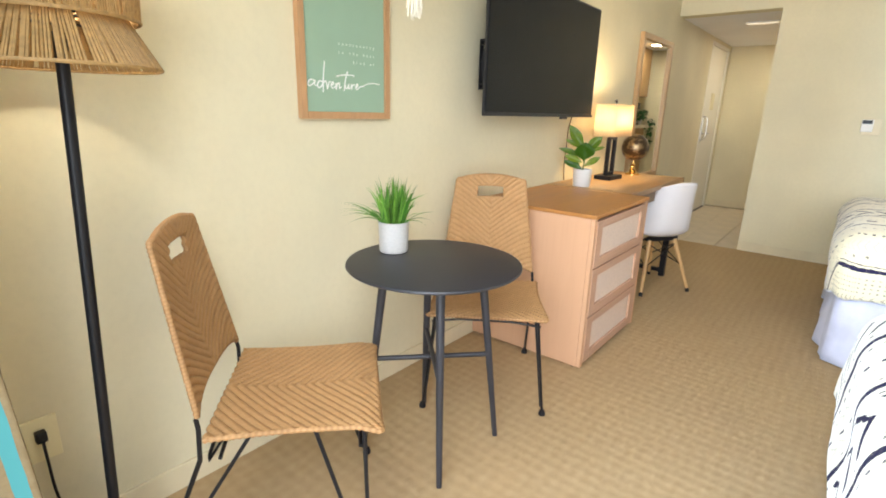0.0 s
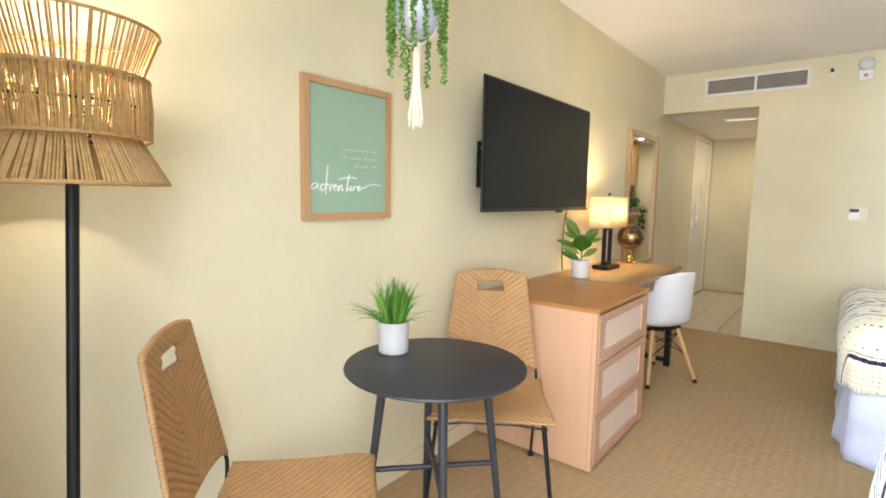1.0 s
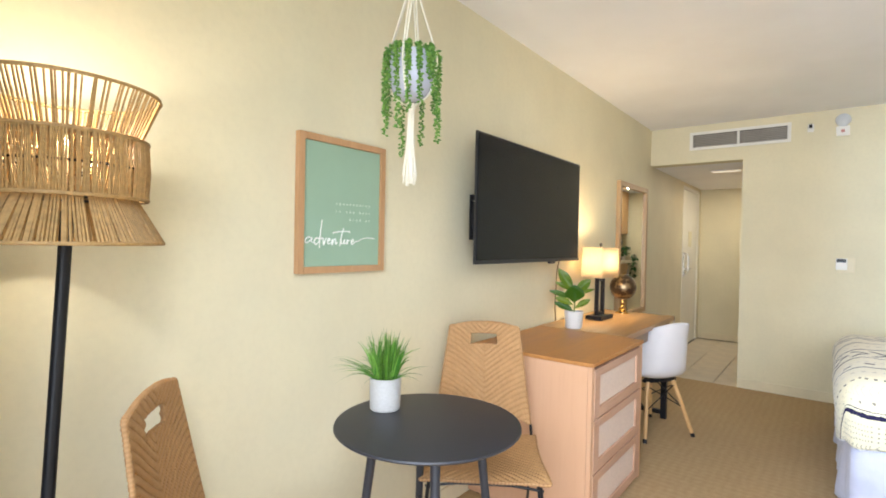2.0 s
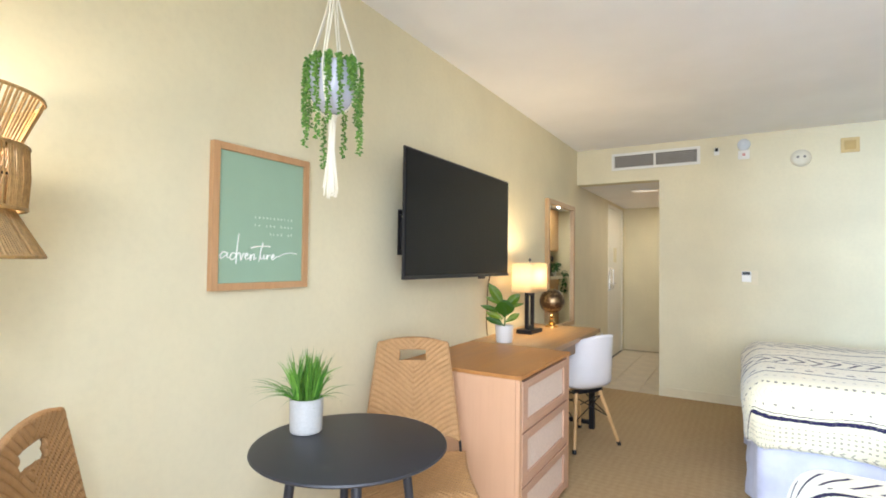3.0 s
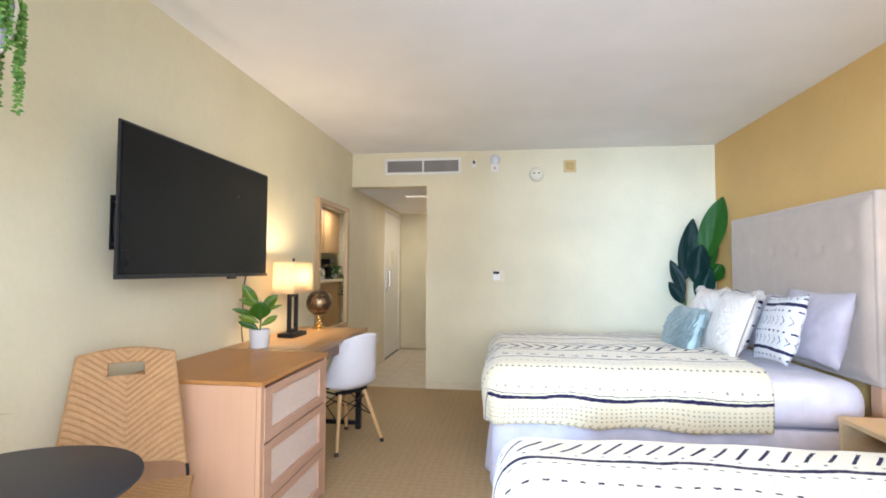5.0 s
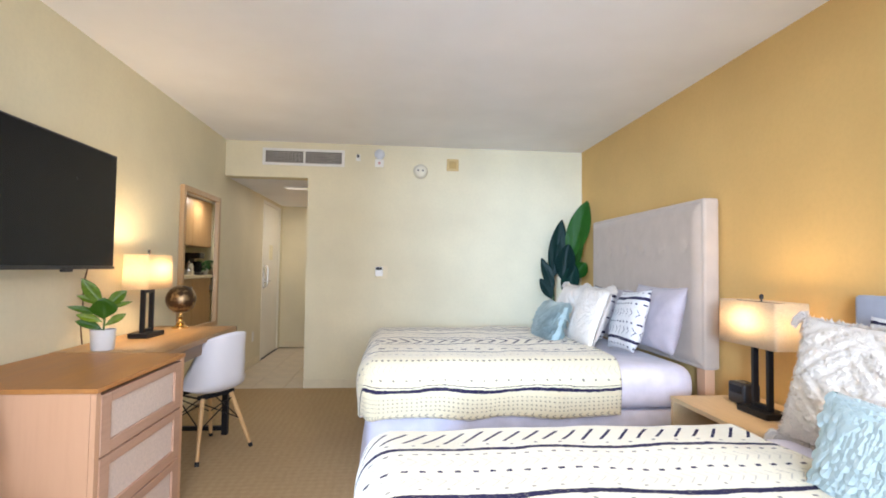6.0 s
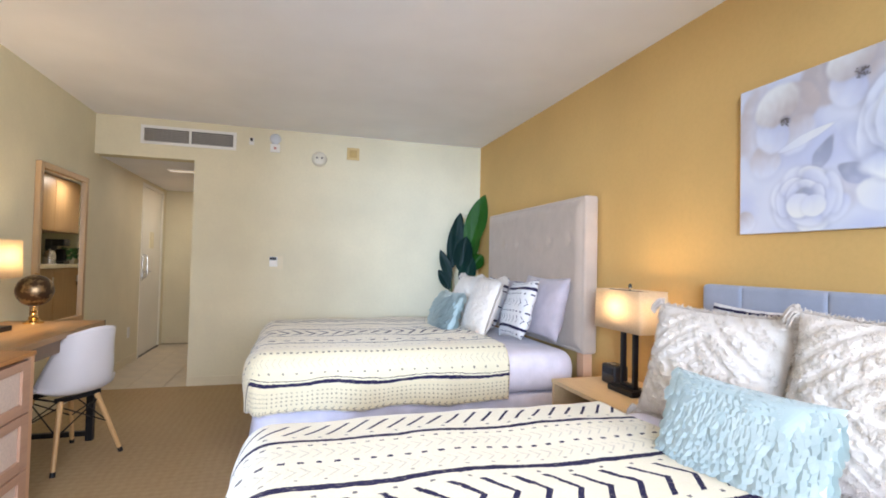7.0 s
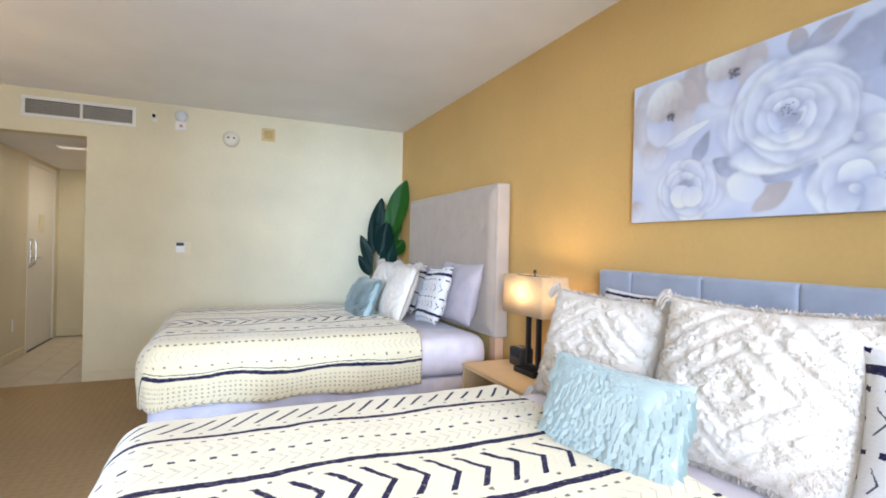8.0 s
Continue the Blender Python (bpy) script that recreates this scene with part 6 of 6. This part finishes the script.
    for k in range(12):
        brush(0.765 * wd + rnd.gauss(0, 0.012), 0.825 * ht + rnd.gauss(0, 0.006), 0.0055, 0.0040, 2.8, umber * rnd.uniform(1, 2.5), grey, 0.8, 0.0, 0.0, 0.4)
    lay(soft(n2, 0.1, 0.6) * 0.08, ivory)
    me = bpy.data.meshes.new("painted_surface")
    row = nu + 1
    verts = [(X - 0.0335, Y1 - 0.002 - a, Z1 - 0.002 - b) for a, b in zip(uu, vv)]
    faces = [(j * row + i, j * row + i + 1, (j + 1) * row + i + 1, (j + 1) * row + i) for j in range(nv) for i in range(nu)]
    me.from_pydata(verts, [], faces)
    at = me.attributes.new("paint", "FLOAT_COLOR", "POINT")
    at.data.foreach_set("color", np.hstack([np.clip(col, 0, 1), np.ones((len(uu), 1))]).ravel())
    part("painted_surface", me, paint_material(), t, "soft brushed white and lilac roses")
    return t


painting()

# ---- fittings on the north wall ----
vt = thing("air_vent", "white wall vent with two louvred grilles", "vent")
VX0, VX1, VZ0, VZ1 = 0.384, 1.131, 2.230, 2.348
for x0, x1, z0, z1 in ((VX0 - 0.028, VX1 + 0.028, VZ1, VZ1 + 0.026), (VX0 - 0.028, VX1 + 0.028, VZ0 - 0.026, VZ0), (VX0 - 0.028, VX0, VZ0, VZ1), (VX1, VX1 + 0.028, VZ0, VZ1), (0.752, 0.772, VZ0, VZ1)):
    part("frame", slab(x0, x1, -0.014, -0.001, z0, z1, 0.002), WHITE, vt)
# Dark sheet puts the shade inside the duct behind the slats.
part("backing", slab(VX0, VX1, -0.004, -0.001, VZ0, VZ1), SHADOWGREY, vt, "dark sheet for the shaded duct")
LOUVRE = plain("louvre", (0.50, 0.47, 0.42), 0.5)
for x0, x1 in ((VX0 + 0.001, 0.751), (0.773, VX1 - 0.001)):
    for k in range(7):
        z = VZ0 + 0.008 + k * 0.0155
        part("slat", box(bmesh.new(), x0, x1, -0.0045, 0.0045, -0.0012, 0.0012, 0, 1, Matrix.Translation((0, -0.0085, z)) @ pose(0, 0, 0, 40, 0, 0)), LOUVRE, vt)
    for k in range(1, 10):
        x = x0 + (x1 - x0) * k / 10
        part("fin", slab(x - 0.001, x + 0.001, -0.005, -0.004, VZ0, VZ1), LOUVRE, vt)
sp = thing("sprinkler", "small dark sprinkler head on a white plate", "sprinkler", pose(1.294, 0, 2.317))
part("plate", slab(-0.022, 0.022, -0.006, -0.001, -0.045, 0.022, 0.002), WHITE, sp)
bm = bmesh.new()
box(bm, -0.011, 0.011, -0.045, -0.006, -0.012, 0.012, 0.003)
part("head", bm, BLACKMETAL, sp)
al = thing("alarm_strobe", "white fire alarm strobe with a clear dome", "alarm", pose(1.508, 0, 2.30))
part("plate", slab(-0.045, 0.045, -0.018, -0.001, -0.085, -0.005, 0.004), WHITE, al)
part("dome", to_mesh("dome", (lambda b: (bmesh.ops.transform(b, matrix=Matrix.Translation((0, -0.001, 0.045)) @ pose(0, 0, 0, 90), verts=b.verts), b)[1])(lathe(bmesh.new(), [(0.0, 0.0), (0.052, 0.0), (0.052, 0.012), (0.040, 0.028), (0.0, 0.034)], 28)), 50), plain("pale_dome", (0.62, 0.66, 0.70), 0.3), al, "pale blue-grey dome")
part("lens", slab(-0.012, 0.012, -0.021, -0.017, -0.058, -0.034, 0.001), plain("red_lens", (0.55, 0.25, 0.22), 0.3), al, "faded red lens")
sd = thing("smoke_detector", "round white smoke detector", "detector", pose(1.925, 0, 2.183))


def facing(bm, m):
    bmesh.ops.transform(bm, matrix=m, verts=bm.verts)
    return bm


part("body", facing(lathe(bmesh.new(), [(0.0, 0.001), (0.072, 0.001), (0.074, 0.012), (0.066, 0.030), (0.045, 0.042), (0.0, 0.045)], 36), pose(0, 0, 0, 90)), plain("ivory_plastic", (0.72, 0.68, 0.55), 0.4), sd, smooth=40)
for x in (-0.024, 0.024):
    part("indicator", facing(lathe(bmesh.new(), [(0.0, 0.040), (0.010, 0.040), (0.010, 0.046), (0.0, 0.047)], 14), pose(x, 0, 0.006, 90)), SHADOWGREY, sd, smooth=40)
sg = thing("wall_speaker", "square aged beige wall speaker plate", "speaker", pose(2.256, 0, 2.261))
part("plate", slab(-0.062, 0.062, -0.012, -0.001, -0.062, 0.062, 0.004), BEIGEPLASTIC, sg)
part("grille", slab(-0.038, 0.038, -0.016, -0.012, -0.038, 0.038, 0.003), plain("brown_grille", (0.50, 0.34, 0.12), 0.6), sg, "darker centre grille")
ts = thing("thermostat", "white thermostat with a dark display corner", "thermostat", pose(1.527, 0, 1.161))
part("back_plate", slab(-0.03, 0.085, -0.008, -0.001, -0.075, 0.05, 0.004), TRIM, ts)
part("body", slab(-0.040, 0.035, -0.026, -0.008, -0.05, 0.045, 0.005), WHITE, ts)
part("display", slab(-0.036, 0.026, -0.028, -0.026, 0.012, 0.040, 0.001), TVSCREEN, ts, "dark display")
oo = thing("wall_outlet", "yellowed outlet plate low on the wall near the bed", "outlet", pose(1.535, 0, 0.26))
part("plate", slab(-0.036, 0.036, -0.007, -0.001, -0.058, 0.058, 0.003), plain("yellowed_plate", (0.56, 0.50, 0.27), 0.5), oo)

ho = thing("wall_outlet", "cream outlet plate low on the hall wall", "outlet", pose(0.0, 1.10, 0.35))
part("plate", slab(0.001, 0.007, -0.036, 0.036, -0.058, 0.058, 0.003), WHITE, ho)

# ---- hall ----
KX, KY0, KY1 = 0.95, 0.35, 2.28
kb = thing("base_cabinet", "maple kitchenette base cabinet in the hall", "cabinet")
part("body", slab(KX + 0.02, HALL_E - 0.003, KY0, KY1, 0.09, 1.02, 0.002), KITCHENWOOD, kb)
part("plinth", slab(KX + 0.07, HALL_E - 0.003, KY0 + 0.01, KY1 - 0.01, 0.0, 0.089), SHADOWGREY, kb)
for k in range(3):
    y0, y1 = KY0 + 0.6433 * k + 0.004, KY0 + 0.6433 * (k + 1) - 0.004
    d = part("door", slab(KX, KX + 0.019, y0, y1, 0.11, 1.01, 0.003), KITCHENWOOD, kb)
    part("handle", slab(KX - 0.02, KX - 0.001, y1 - 0.05, y1 - 0.035, 0.80, 0.92, 0.003), STEEL, d)
structure("counter", slab(KX - 0.03, HALL_E - 0.003, KY0 - 0.01, KY1 + 0.10, 1.022, 1.062, 0.004), plain("pale_laminate", (0.66, 0.60, 0.46), 0.3), "pale laminate kitchenette worktop", "worktop")
ku = thing("upper_cabinet", "maple kitchenette wall cabinet in the hall", "cabinet")
part("body", slab(0.99, HALL_E - 0.003, KY0, 2.30, 1.445, HO - 0.005, 0.002), KITCHENWOOD, ku)
for k in range(3):
    y0, y1 = KY0 + 0.65 * k + 0.004, KY0 + 0.65 * (k + 1) - 0.004
    part("door", slab(0.97, 0.989, y0, y1, 1.45, HO - 0.012, 0.003), KITCHENWOOD, ku)
cm = thing("coffee_maker", "black drip coffee maker on the kitchenette counter", "appliance", pose(1.08, 2.02, 1.0625))
part("base", slab(-0.10, 0.10, -0.08, 0.08, 0.0, 0.035, 0.006), TVCASE, cm)
part("tower", slab(0.03, 0.10, -0.08, 0.08, 0.035, 0.30, 0.008), TVCASE, cm)
part("brew_head", slab(-0.10, 0.029, -0.08, 0.08, 0.22, 0.30, 0.01), TVCASE, cm)
part("carafe", lathe(bmesh.new(), [(0.0, 0.037), (0.055, 0.037), (0.062, 0.09), (0.045, 0.17), (0.040, 0.18), (0.0, 0.18)], 24, (-0.035, 0, 0)), TVSCREEN, cm, smooth=40)
kt = thing("kettle", "small steel kettle on the kitchenette counter", "kettle", pose(1.06, 1.78, 1.0625))
part("body", lathe(bmesh.new(), [(0.0, 0.0), (0.062, 0.0), (0.066, 0.03), (0.058, 0.12), (0.045, 0.155), (0.012, 0.165), (0.012, 0.18), (0.0, 0.182)], 28), STEEL, kt, smooth=40)
bm = bmesh.new()
tube(bm, spline([(0.0, 0.045, 0.15), (0.0, 0.10, 0.14), (0.0, 0.105, 0.07), (0.0, 0.062, 0.03)], 5), 0.008, 8)
part("handle", bm, TVCASE, kt, smooth=60)
ip = thing("counter_plant", "dark green trailing plant in a pot on the counter", "plant", pose(1.04, 2.25, 1.0625))
part("pot", lathe(bmesh.new(), [(0.0, 0.0), (0.045, 0.0), (0.06, 0.09), (0.0, 0.09)], 24), CERAMIC, ip, smooth=40)
rnd = random.Random(17)
bm = bmesh.new()
for k in range(130):
    a, r = rnd.uniform(0, 6.28), 0.13 * math.sqrt(rnd.random())
    big_leaf(bm, (0.6 * r * math.cos(a), r * math.sin(a), 0.10 + rnd.uniform(-0.02, 0.10)), (math.cos(a), math.sin(a), rnd.uniform(-0.3, 0.6)), rnd.uniform(0.05, 0.08), 0.045, 0.8, (0, 0.1, 1), 0.15, 4, 0.45, 1)
for k in range(46):
    big_leaf(bm, (-0.13 + rnd.gauss(0, 0.02), 0.14 + rnd.gauss(0, 0.03), 0.09 - 0.34 * rnd.random() ** 1.2), (rnd.gauss(0, 1), rnd.gauss(0, 1), -0.4), rnd.uniform(0.05, 0.07), 0.04, 0.5, (0, 0.1, 1), 0.15, 4, 0.45, 1)
tagged(part("leaves", bm, IVY, ip, "dense dark trailing leaves"), kind="stuff")
# Fixture looks unlit; its glow and the lamp below are added hall fill.
cl = thing("ceiling_light", "flat white hall ceiling light with an added glow", "lamp", pose(0.58, 0.66, HO))
part("housing", slab(-0.14, 0.14, -0.05, 0.05, -0.012, -0.001, 0.003), WHITE, cl)
part("diffuser", slab(-0.125, 0.125, -0.038, 0.038, -0.016, -0.0125, 0.001), glow("hall_diffuser", (1.0, 0.88, 0.70), 0.6), cl, "diffuser with a faint added glow")
lamp("hall_light", "AREA", 1.6, look((0.58, 0.66, HO - 0.035), (0.58, 0.66, 0)), (1.0, 0.93, 0.80), size=(0.24, 0.07))
dl = thing("downlight", "small recessed downlight over the kitchenette", "lamp", pose(0.765, 1.77, HO))
part("ring", lathe(bmesh.new(), [(0.035, -0.001), (0.055, -0.001), (0.055, -0.008), (0.035, -0.008), (0.035, -0.001)], 28), WHITE, dl)
part("lens", lathe(bmesh.new(), [(0.0, -0.003), (0.034, -0.003), (0.034, -0.006), (0.0, -0.006)], 24), glow("downlight_lens", (1.0, 0.85, 0.6), 12), dl)
lamp("kitchen_downlight", "AREA", 8.5, look((0.765, 1.77, HO - 0.02), (0.765, 1.80, 0)), (1.0, 0.94, 0.80), size=(0.09, 0.09))

# hall tiles
hall_floor = bpy.data.objects["floor_hall"]
TS = 0.302
tile_me = to_mesh("tile", box(bmesh.new(), -TS / 2 + 0.002, TS / 2 - 0.002, -TS / 2 + 0.002, TS / 2 - 0.002, -0.010, 0.0, 0.0015, 1))
tile_me.materials.append(TILE)
for i in range(6):
    for j in range(8):
        ob = new("tile", tile_me)
        ob.parent = hall_floor
        ob.location = (0.155 + TS * i, 0.155 + TS * j, -0.001 + 0.0006 * ((i * 5 + j * 3) % 3))
